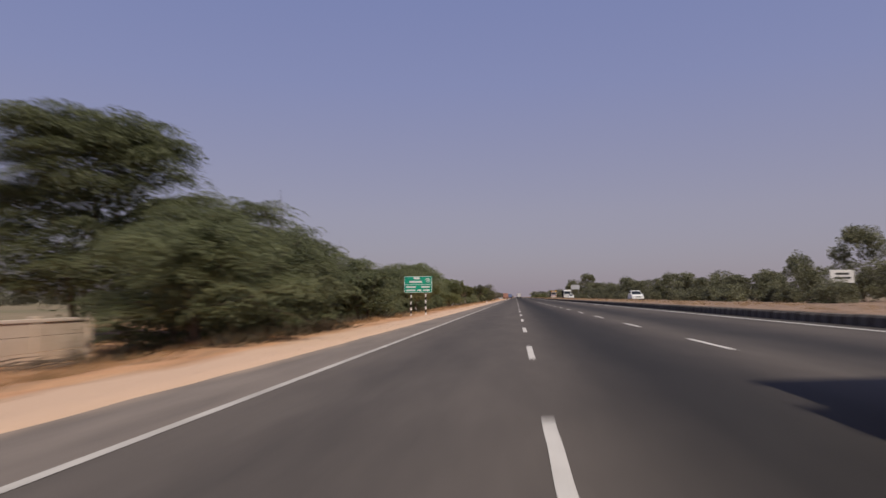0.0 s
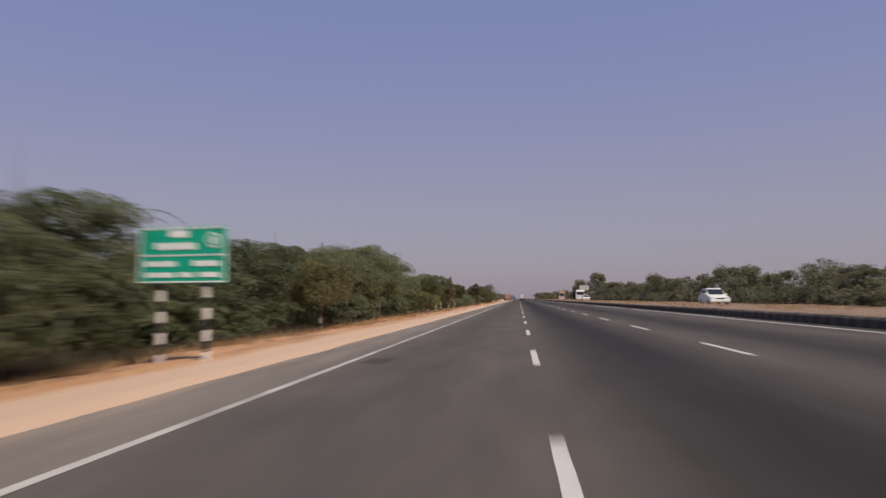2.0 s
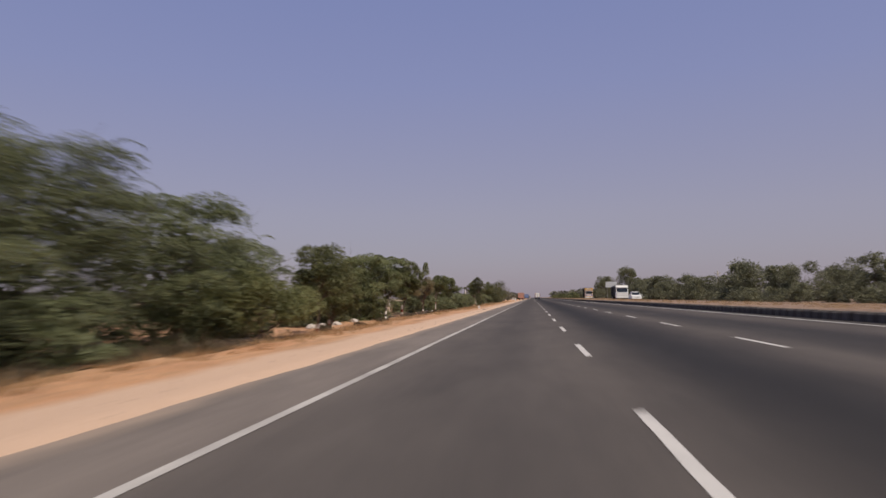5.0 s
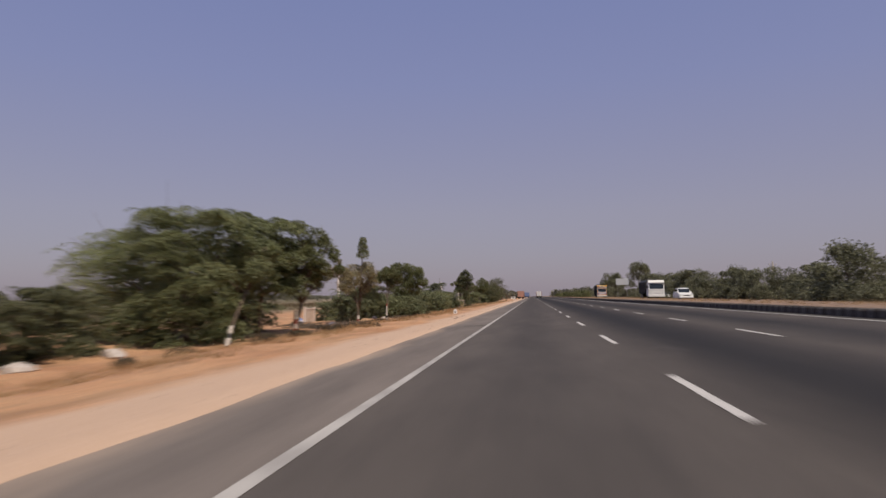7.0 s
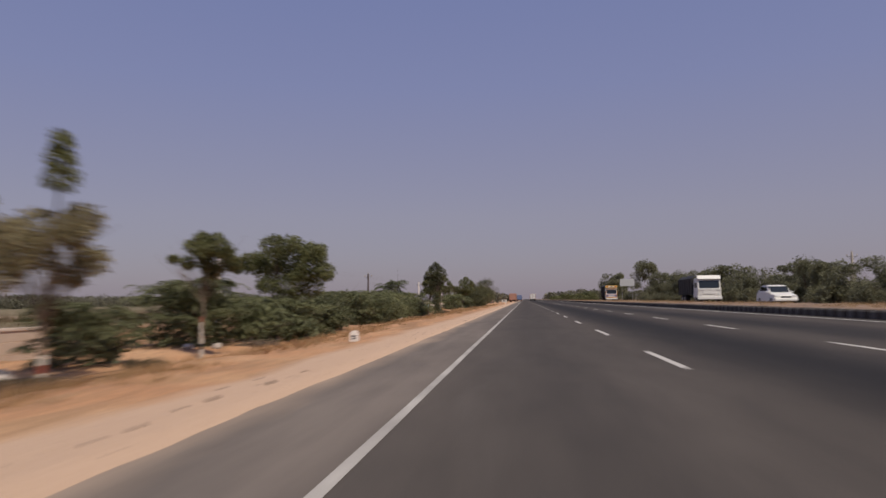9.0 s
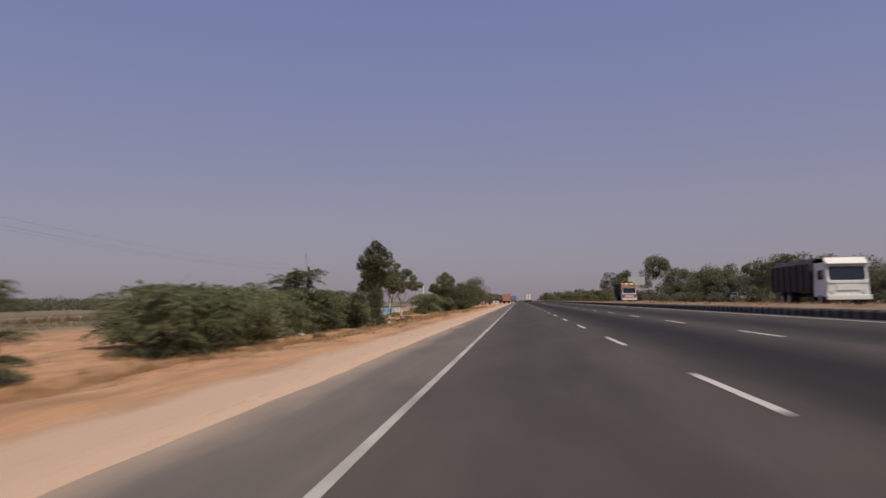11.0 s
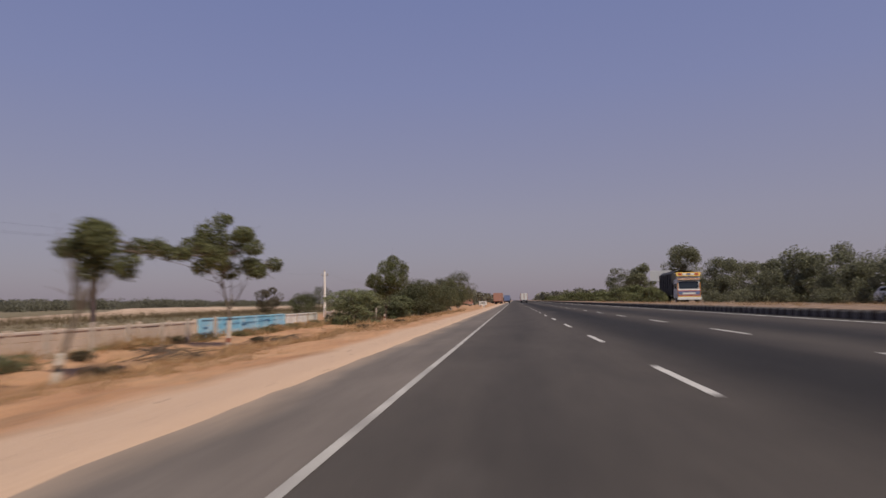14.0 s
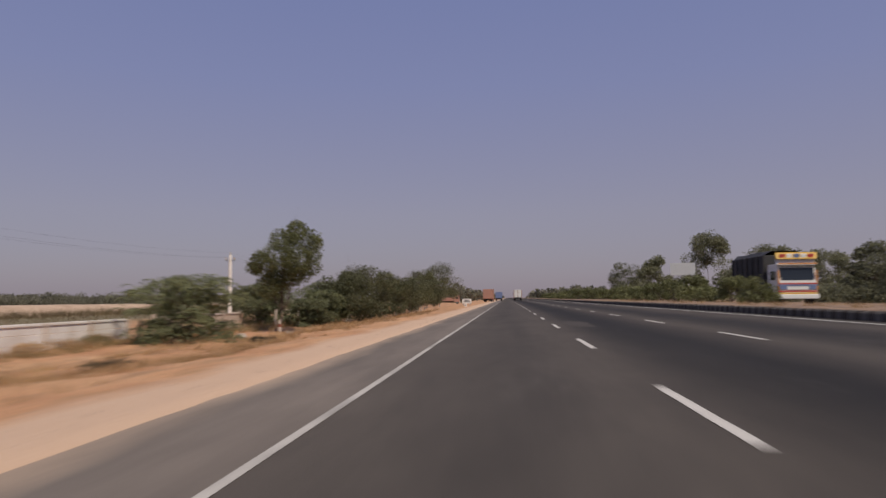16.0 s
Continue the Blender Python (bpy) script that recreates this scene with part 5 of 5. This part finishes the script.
# ---- dry grass, twigs and pebbles ----
def grass():
    rg = np.random.default_rng(71)
    n = 8200
    y = rg.uniform(2, 330, n)
    x = -8.0 - rg.gamma(2.0, 1.5, n)
    x[::3] = rg.uniform(8.7, 13.2, len(x[::3]))
    keep = np.array([noise.noise((a * 0.3, b * 0.18, 4.0)) > -0.12 for a, b in zip(x, y)])
    x, y = x[keep], y[keep]
    cs, ax, sd, ln, wd = [], [], [], [], []
    for a, b in zip(x, y):
        z = gz(a, b) if a < 0 else 0.6
        k = 9
        d = unit(rg.normal(size=(k, 3)) * (0.6, 0.6, 0.15) + (0, 0, 0.7))
        L = rg.uniform(0.12, 0.34, k) * (1.0 if a < 0 else 0.8)
        cs.append(np.array((a, b, z)) + rg.normal(size=(k, 3)) * (0.1, 0.1, 0) + d * L[:, None] * 0.45)
        ax.append(d)
        sd.append(unit(np.cross(d, rg.normal(size=(k, 3)))))
        ln.append(L)
        wd.append(np.full(k, 0.022))
    v, f = blades(np.concatenate(cs), np.concatenate(ax), np.concatenate(sd), np.concatenate(ln), np.concatenate(wd))
    return tagged(new("dry_grass", lit_as_turf(leaf_mesh("dry_grass", v, f, M_GRASS), rg)), "sparse straw-coloured grass tufts on the verge", "grass", kind="stuff")


grass()


def brush(name, seed, n, spans, L0, L1, material, label):
    """Low dry growth that nobody could count, in uneven patches: spans of (x0, x1, y0, y1)."""
    rg = np.random.default_rng(seed)
    area = np.array([(b - a) * (d - c) for a, b, c, d in spans])
    cs, ax, sd, ln, wd = [], [], [], [], []
    for i in rg.choice(len(spans), n, p=area / area.sum()):
        a, b, c, d = spans[i]
        x, y = rg.uniform(a, b), rg.uniform(c, d)
        grow = noise.noise((x * 0.5, y * 0.3, seed * 1.7)) + 0.25
        if grow < 0:
            continue
        k = 12
        q = unit(rg.normal(size=(k, 3)) * (0.8, 0.8, 0.2) + (0, 0, 0.6))
        L = rg.uniform(L0, L1, k) * (0.55 + grow)
        cs.append(np.array((x, y, gz(x, y))) + rg.normal(size=(k, 3)) * (0.16, 0.16, 0) + q * L[:, None] * rg.uniform(0.35, 0.8, (k, 1)))
        ax.append(q)
        sd.append(unit(np.cross(q, rg.normal(size=(k, 3)))))
        ln.append(L)
        wd.append(np.full(k, 0.03))
    v, f = blades(np.concatenate(cs), np.concatenate(ax), np.concatenate(sd), np.concatenate(ln), np.concatenate(wd))
    return tagged(new(name, lit_as_turf(leaf_mesh(name, v, f, material), rg)), label, "brush", kind="stuff")


FOOT = [(-19.6, -18.2, 232, 262), (-19.5, -17.6, 262, 290), (-19.2, -16.4, 284, 312)]
brush("wall_foot_brush", 5, 1100, FOOT, 0.25, 0.6, M_GRASS, "straw-coloured dry brush along the foot of the walls")
brush("wall_foot_weeds", 6, 420, FOOT, 0.25, 0.55, M_OLIVE, "dull olive weeds along the foot of the walls")
# dark growth added to stand in for the shade below the canopies
brush("undergrowth", 9, 2600, [(-13.0, -7.7, 11.5, 25), (-14, -9.5, 25, 60), (-14, -10.5, 60, 112)], 0.3, 0.75, M_SCRUB, "dark tangled brush standing in for shade beneath the thorn trees")
brush("bank_straw", 11, 1000, [(-14.8, -9.8, 236, 312)], 0.15, 0.42, M_GRASS, "pale dry grass in patches on the earth bank")
BANKS = [(-12.4, -9.2, 118, 330), (-11.0, -8.4, 4, 118)]
brush("bank_grass", 7, 2000, BANKS, 0.14, 0.34, M_STRAW, "brown withered grass in patches on the earth bank")


def twigs(name, x, y, spread, n, seed, label):
    """A pile of dry brush: bent sticks that lie over one another."""
    rg = np.random.default_rng(seed)
    pieces = []
    for _ in range(n):
        a = rg.uniform(0, math.pi)
        c = np.array((rg.normal() * spread * 0.45, rg.normal() * spread * 0.3))
        L = rg.uniform(0.5, 1.3) * spread * 0.5
        d = np.array((math.cos(a), math.sin(a))) * L
        h0, h1 = rg.uniform(0.02, 0.12), rg.uniform(0.03, 0.40)
        p0, p2 = c - d, c + d
        pts = [(p0[0], p0[1], h0), ((p0[0] + p2[0]) / 2 + rg.normal() * 0.08, (p0[1] + p2[1]) / 2, (h0 + h1) / 2 + 0.08), (p2[0], p2[1], h1)]
        pieces.append(tube(pts, [0.022, 0.017, 0.006], 5))
    v, f = merge(pieces)
    o = obj(name, v, f, M_BARK)
    o.matrix_basis = pose(x, y, gz(x, y) - 0.02)
    return tagged(o, label, "brush", "heaps of dry brush", "stuff")


for i, (x, y, sp, n) in enumerate([(-12.6, 157.5, 1.6, 60), (-11.2, 152.5, 1.0, 40), (-13.0, 163.5, 1.8, 50), (-12.2, 148.0, 1.0, 30), (-11.9, 226.4, 1.3, 60), (-13.2, 246, 1.5, 40), (-12.0, 88, 1.2, 40),
                                   (-11.8, 97.5, 1.4, 45), (-11.5, 107.0, 1.4, 50), (-12.4, 160.5, 1.2, 40), (-13.5, 176.8, 1.2, 40), (-14.0, 258.5, 1.4, 40), (-16.6, 250.5, 1.3, 40), (-13.4, 12.0, 1.4, 45), (-15.2, 157.2, 1.4, 45), (-16.6, 160.2, 1.3, 40)]):
    twigs("brush_heap", x, y, sp, n, 40 + i, "tangled heap of dry thorn brush on the earth bank")


def pebbles():
    """Small stones and crumbs of asphalt strewn on the sand beside the pavement."""
    rg = np.random.default_rng(17)
    vs, fs = [], []
    for _ in range(900):
        y = rg.uniform(0, 300)
        x = -5.3 - rg.gamma(1.5, 0.9)
        if x < -11:
            continue
        s = rg.uniform(0.008, 0.028)
        z = gz(x, y)
        o = len(vs)
        k = rg.uniform(0.6, 1.3, 6) * s
        vs += [(x - k[0], y, z), (x + k[1], y, z), (x, y - k[2], z), (x, y + k[3], z), (x, y, z + k[4] * 0.8), (x, y, z - 0.02)]
        fs += [(o + 2, o + 1, o + 4), (o + 1, o + 3, o + 4), (o + 3, o, o + 4), (o, o + 2, o + 4)]
    return tagged(obj("pebbles", vs, fs, M_PEBBLE), "small grey-brown stones strewn on the sandy verge", "pebbles", kind="stuff")


M_PEBBLE = surface("grey_brown_pebble", (0.16, 0.12, 0.09), (0.30, 0.24, 0.19), 6, 0.95)
pebbles()


def field_bund():
    """Pale earth bank across the fields, uneven along its top."""
    v, f = [], []
    n = 115
    for i in range(n + 1):
        y = 190 + i * 2.4
        x = -64 + 3 * noise.noise((0.2, y * 0.02, 6.0))
        h = 0.72 + 0.46 * min(1.0, max(0.0, (y - 298) / 18)) + 0.06 * noise.noise((1.2, y * 0.15, 2.0)) + 0.03 * noise.noise((5.2, y * 0.7, 2.0))
        h += min(1.0, max(0.0, (y - 321) / 7)) * (0.56 - 0.004 * (y - 325) + 0.1 * noise.noise((2.2, y * 0.12, 3.0)))
        g = -1.15
        v += [(x + 2.6, y, g), (x + 0.9, y, g + h * 0.86), (x, y, g + h), (x - 1.0, y, g + h * 0.8), (x - 2.6, y, g)]
    for i in range(n):
        f += [(5 * i + k, 5 * i + k + 1, 5 * i + k + 6, 5 * i + k + 5) for k in range(4)]
    return tagged(obj("earth_bank", v, f, M_BANK, smooth=True), "long pale earth bank across the fields", "earth bank", kind="structure")


M_BANK = surface("pale_bank_earth", (0.37, 0.255, 0.17), (0.50, 0.37, 0.275), 0.8, 0.95, stain=(0.26, 0.175, 0.11))
field_bund()


def crop_strip():
    """Dry standing crop and weeds before the bank."""
    rg = np.random.default_rng(23)
    n = 26000
    y = rg.uniform(110, 460, n)
    x = -rg.uniform(42, 61.5, n)
    x[::2] = -rg.uniform(57.5, 61.5, len(x[::2]))
    d = unit(rg.normal(size=(n, 3)) * (0.5, 0.5, 0.1) + (0, 0, 0.8))
    L = rg.uniform(0.3, 0.65, n) + np.clip((-55 - x) / 3, 0, 1) * rg.uniform(0.55, 0.95, n)
    c = np.stack([x, y, np.full(n, -1.05)], 1) + d * L[:, None] * 0.45
    v, f = blades(c, d, unit(np.cross(d, rg.normal(size=(n, 3)))), L, np.full(n, 0.07))
    return tagged(new("field_crop", lit_as_turf(leaf_mesh("field_crop", v, f, M_CROP), rg)), "brownish green standing crop in the field", "crop", kind="stuff")


M_CROP = leaf_mat("brown_green_crop", (0.175, 0.130, 0.068), (0.25, 0.185, 0.10))
crop_strip()

# ---- vehicles ----
def paint(name, c, rough=0.4, dust=0.5):
    return surface(name, tuple(a * 0.85 for a in c), tuple(min(1, a * 1.08) for a in c), 1.5, rough, relief=0.0, stain=tuple(a * (1 - 0.3 * dust) + 0.06 * dust for a in c))


M_TYRE = surface("tyre_rubber", (0.018, 0.017, 0.017), (0.035, 0.033, 0.03), 6, 0.85)
M_RIM = surface("steel_rim", (0.25, 0.24, 0.22), (0.36, 0.35, 0.33), 4, 0.5, 0.6)
M_CHASSIS = surface("dark_chassis", (0.025, 0.024, 0.023), (0.05, 0.046, 0.042), 3, 0.8)
M_TARP = surface("black_tarpaulin", (0.018, 0.017, 0.018), (0.035, 0.033, 0.033), 1.2, 0.7, relief=0.5)
M_WHITE = paint("white_paint", (0.72, 0.70, 0.66), 0.35)
M_ORANGE = paint("orange_paint", (0.55, 0.23, 0.05), 0.45)
M_REDPAINT = paint("red_paint", (0.42, 0.05, 0.035), 0.45)
M_RUST = paint("red_brown_boards", (0.36, 0.185, 0.135), 0.75)
M_BLUEPAINT = paint("blue_truck_paint", (0.13, 0.17, 0.30), 0.5)
M_YELLOW = paint("yellow_paint", (0.60, 0.36, 0.04), 0.5)
M_SILVER = paint("silver_paint", (0.45, 0.46, 0.47), 0.3)
mg, gn, gl, gb = mat("tinted_glass", 0.06)
gb.inputs["Base Color"].default_value = (0.02, 0.025, 0.03, 1)
M_GLASS = mg
M_LAMP = surface("lamp_glass", (0.6, 0.6, 0.58), (0.75, 0.75, 0.72), 2, 0.15, relief=0.0)
M_TAIL = surface("tail_lamp", (0.35, 0.02, 0.02), (0.45, 0.03, 0.03), 2, 0.2, relief=0.0)


def wheel(parent, x, y, r, w):
    t = part("wheel", cyl(r, w, (x, y, r)), M_TYRE, parent, "black rubber tyre")
    part("rim", cyl(r * 0.58, w + 0.03, (x, y, r)), M_RIM, t, "steel rim")
    return t


def prism(prof, w, top_in=0.0, z_ref=None):
    """A body drawn by its side outline (y, z), w wide, drawn in by top_in at its highest point."""
    bm = bmesh.new()
    zs = [p[1] for p in prof]
    z0 = min(zs) if z_ref is None else z_ref
    z1 = max(zs)
    def half(z):
        return w / 2 - top_in * max(0.0, (z - z0) / (z1 - z0))
    a = [bm.verts.new((-half(z), y, z)) for y, z in prof]
    b = [bm.verts.new((half(z), y, z)) for y, z in prof]
    bm.faces.new(a)
    bm.faces.new(b[::-1])
    for i in range(len(prof)):
        j = (i + 1) % len(prof)
        bm.faces.new((a[j], a[i], b[i], b[j]))
    bmesh.ops.recalc_face_normals(bm, faces=bm.faces)
    bmesh.ops.bevel(bm, geom=list(bm.edges), offset=0.04, segments=2, affect="EDGES")
    return bm


def truck(x, y, z, rz, label, body_m, cab_m, load_m=None, body_h=1.7, body_w=2.45, body_l=6.2, trim_m=None, group="", mirrors=True):
    """Goods truck that faces -y at rz 0; the body rests behind a flat-fronted cab with a headboard."""
    t = empty("goods_truck", x, y, z, rz, label, "truck", group)
    trim_m = trim_m or cab_m
    L = 1.95 + body_l
    part("chassis", box(0.9, L - 0.3, 0.26, (0, L / 2, 0.62), 0.02), M_CHASSIS, t)
    cab = part("cab", prism([(0.0, 0.62), (-0.04, 1.45), (0.12, 2.45), (0.3, 2.62), (1.75, 2.62), (1.75, 0.62)], 2.35, 0.08), cab_m, t, "flat-fronted cab")
    part("windscreen", prism([(-0.045, 1.55), (0.085, 2.36), (0.13, 2.36), (0.02, 1.55)], 2.0), M_GLASS, cab)
    for sx in (-1, 1):
        part("side_window", box(0.03, 0.75, 0.55, (sx * 1.145, 0.8, 1.62), 0.01), M_GLASS, cab)
        part("headlight", cyl(0.11, 0.06, (sx * 0.85, -0.045, 0.95), 16, "Y"), M_LAMP, cab)
        if not mirrors:
            continue
        v, f = tube([(sx * 1.14, 0.15, 1.75), (sx * 1.38, 0.02, 1.9)], [0.015, 0.015], 5)
        obj("mirror_arm", v, f, M_CHASSIS, cab)
        part("mirror", box(0.16, 0.04, 0.34, (sx * 1.4, 0.0, 1.75), 0.01), M_CHASSIS, cab)
    part("grille", box(1.3, 0.05, 0.34, (0, -0.05, 1.0), 0.01), trim_m, cab)
    part("trim_band", box(2.2, 0.05, 0.14, (0, -0.055, 1.4), 0.01), trim_m, cab)
    part("bumper", box(2.4, 0.16, 0.28, (0, -0.1, 0.45), 0.03), M_WHITE, t)
    part("visor", prism([(-0.12, 2.5), (0.05, 2.62), (0.3, 2.9), (0.34, 2.9), (0.34, 2.5)], 2.3), trim_m, cab, "painted headboard")
    b = part("cargo_body", box(body_w, body_l, body_h, (0, 1.95 + body_l / 2, 0.95), 0.03), body_m, t, "slab-sided cargo body")
    n = 6
    for i in range(n + 1):
        for sx in (-1, 1):
            part("stake", box(0.06, 0.09, body_h, (sx * (body_w / 2 + 0.03), 1.99 + (body_l - 0.08) * i / n, 0.95), 0.008), body_m, b)
    part("tail_board", box(body_w - 0.1, 0.05, body_h * 0.6, (0, L + 0.027, 1.0), 0.01), body_m, b)
    if load_m:
        bm = bmesh.new()
        ny, nx = 14, 6
        g = [[bm.verts.new(((i / nx - 0.5) * body_w * 0.98, 2.0 + (body_l - 0.1) * j / ny,
              0.95 + body_h + (0.0 if i in (0, nx) else (0.30 + 0.12 * noise.noise((i * 0.7, j * 0.55, x)))))) for i in range(nx + 1)] for j in range(ny + 1)]
        for j in range(ny):
            for i in range(nx):
                bm.faces.new((g[j][i], g[j][i + 1], g[j + 1][i + 1], g[j + 1][i]))
        part("tarpaulin", bm, load_m, b, "sagging tarpaulin over the load")
    for sx in (-1, 1):
        part("tail_light", box(0.14, 0.04, 0.1, (sx * 0.95, L + 0.02, 0.74), 0.01), M_TAIL, t)
        wheel(t, sx * 1.02, 0.85, 0.5, 0.28)
        wheel(t, sx * 0.95, L - 1.5, 0.5, 0.5)
        wheel(t, sx * 0.95, L - 2.7, 0.5, 0.5)
    return t


def car(x, y, z, rz, m, label):
    """Small five-door car that faces -y at rz 0."""
    c = empty("car", x, y, z, rz, label, "car", "cars on the opposite carriageway")
    body = part("body", prism([(0.0, 0.32), (-0.06, 0.52), (0.05, 0.74), (0.95, 0.92), (3.55, 0.95), (3.72, 0.85), (3.74, 0.4), (3.6, 0.3)], 1.62, 0.05), m, c)
    roof = part("cabin", prism([(0.92, 0.88), (1.62, 1.44), (2.0, 1.5), (3.1, 1.47), (3.62, 0.93)], 1.54, 0.18), m, c)
    part("windscreen", prism([(0.97, 0.94), (1.56, 1.40), (1.60, 1.38), (1.03, 0.92)], 1.24), M_GLASS, roof)
    part("rear_window", prism([(3.16, 1.41), (3.58, 0.98), (3.61, 1.0), (3.19, 1.44)], 1.2), M_GLASS, roof)
    for sx in (-1, 1):
        part("side_window", prism([(1.5, 0.98), (1.82, 1.36), (2.95, 1.36), (3.25, 0.98)], 0.05), M_GLASS, roof).location.x = sx * 0.69
        part("headlight", box(0.34, 0.08, 0.14, (sx * 0.58, 0.0, 0.6), 0.02), M_LAMP, body)
        part("mirror", box(0.16, 0.1, 0.11, (sx * 0.86, 1.2, 0.93), 0.02), m, body)
        for yy in (0.62, 3.0):
            wheel(c, sx * 0.72, yy, 0.29, 0.17)
    part("grille", box(0.7, 0.06, 0.1, (0, -0.03, 0.58), 0.01), M_CHASSIS, body)
    part("bumper", box(1.55, 0.12, 0.16, (0, -0.03, 0.34), 0.03), m, body)
    return c


FZ = lambda x: 0.42 + (x - 13.55) * (0.12 - 0.42) / (24.5 - 13.55)
deco = truck(16.1, 297, FZ(16.1), 0, "decorated goods truck with white and orange front and black tarpaulin", M_TARP, M_WHITE, M_TARP, 2.3, trim_m=M_WHITE)
for zz, mm in ((1.33, M_REDPAINT), (1.24, M_BLUEPAINT), (0.86, M_REDPAINT), (0.74, M_YELLOW), (2.56, M_ORANGE)):
    part("painted_band", box(2.28, 0.03, 0.09, (0, -0.085 if zz < 2 else -0.12, zz), 0.008), mm, deco)
for sx in (-1, 1):
    part("painted_corner", box(0.10, 0.05, 1.2, (sx * 1.12, -0.05, 1.0), 0.01), M_ORANGE, deco)
    part("painted_panel", box(0.42, 0.03, 0.3, (sx * 0.86, -0.09, 1.02), 0.01), M_BLUEPAINT, deco, "blue painted panel beside the grille")
crown = part("crown_board", prism([(-0.06, 2.88), (0.1, 3.32), (0.16, 3.32), (0.16, 2.88)], 2.42, -0.05), M_YELLOW, deco, "yellow headboard above the cab, painted in panels")
for k in range(5):
    part("headboard_panel", box(0.34, 0.03, 0.24, (-0.84 + 0.42 * k, -0.015, 2.98), 0.01), (M_REDPAINT, M_WHITE, M_BLUEPAINT, M_WHITE, M_REDPAINT)[k], crown)
for k in range(7):
    part("tassel", box(0.05, 0.02, 0.22, (-0.9 + 0.3 * k, -0.12, 2.24), 0.006), M_CHASSIS, deco, "black hanging tassel")
truck(16.4, 221, FZ(16.4), 0, "white-fronted goods truck with a dark covered load", M_TARP, M_WHITE, M_TARP, 1.7, trim_m=M_WHITE)
car(16.2, 89.5, FZ(16.2), 0, M_WHITE, "small white car on the opposite carriageway")
car(16.0, 199.5, FZ(16.0), 0, M_WHITE, "small white car on the opposite carriageway")
car(30.6, 283.5, 0.29, 8, M_WHITE, "white car parked under roadside trees")
# traffic and parked trucks ahead, seen from behind
ahead = truck(1.8, 480, SLOPE * 1.8, 180, "white box truck far ahead in the middle lane", M_WHITE, M_WHITE, None, 2.4)
for sx in (-0.62, 0.62):
    part("rear_door", box(0.5, 0.05, 2.3, (sx, 8.22, 1.0), 0.015), M_WHITE, ahead, "white rear door leaf")
for sx in (-1.17, 0.0, 1.17):
    part("door_frame", box(0.16, 0.07, 2.4, (sx, 8.22, 0.96), 0.015), M_RUST, ahead, "red-brown door frame")
truck(-6.9, 470, -0.25, 176, "red-brown goods truck parked on the sandy verge", M_RUST, M_REDPAINT, None, 2.9, 2.7, trim_m=M_YELLOW)
truck(-4.6, 515, -0.16, 180, "blue goods truck parked on the shoulder", M_BLUEPAINT, M_BLUEPAINT, None, 2.3, 2.4)
truck(-17, 476, -0.9, 95, "red-brown low truck parked beside the road", M_RUST, M_RUST, None, 1.1, 2.45, 8.0)
# truck in the third lane beside the starting point
truck(4.7, 0.8, SLOPE * 4.7, 180, "brown goods truck in the outer lane", M_RUST, M_ORANGE, M_TARP, 1.9, mirrors=False)

# ---- signboards ----
def signboard(x, y, z, w, h, low, label, face=None):
    s = empty("signboard", x, y, z, 0, label, "signboard")
    part("panel", box(w, 0.08, h, (0, 0, low), 0.02), M_SILVER if h > 2 else M_WHITE, s)
    for zz, ww in ((0.62, 0.55), (0.3, 0.7)):
        part("writing_bar", box(w * ww, 0.01, h * 0.16, (0, -0.046, low + h * zz)), face or M_GREEN, s)
    for sx in (-1, 1):
        v, f = tube([(sx * w * 0.36, 0.1, 0), (sx * w * 0.36, 0.1, low + h * 0.9)], [0.07, 0.06], 7)
        obj("post", v, f, M_STEEL, s)
    return s


signboard(33.5, 69.3, 0.3, 2.4, 1.35, 2.0, "white signboard with a dark band before tall trees", M_CHASSIS)
signboard(33.7, 395, 0.3, 4.9, 2.5, 4.9, "large white hoarding on posts among trees", M_SILVER)
signboard(-8.6, 372, -0.3, 1.6, 0.8, 0.35, "low white board on the sandy verge", M_CHASSIS)
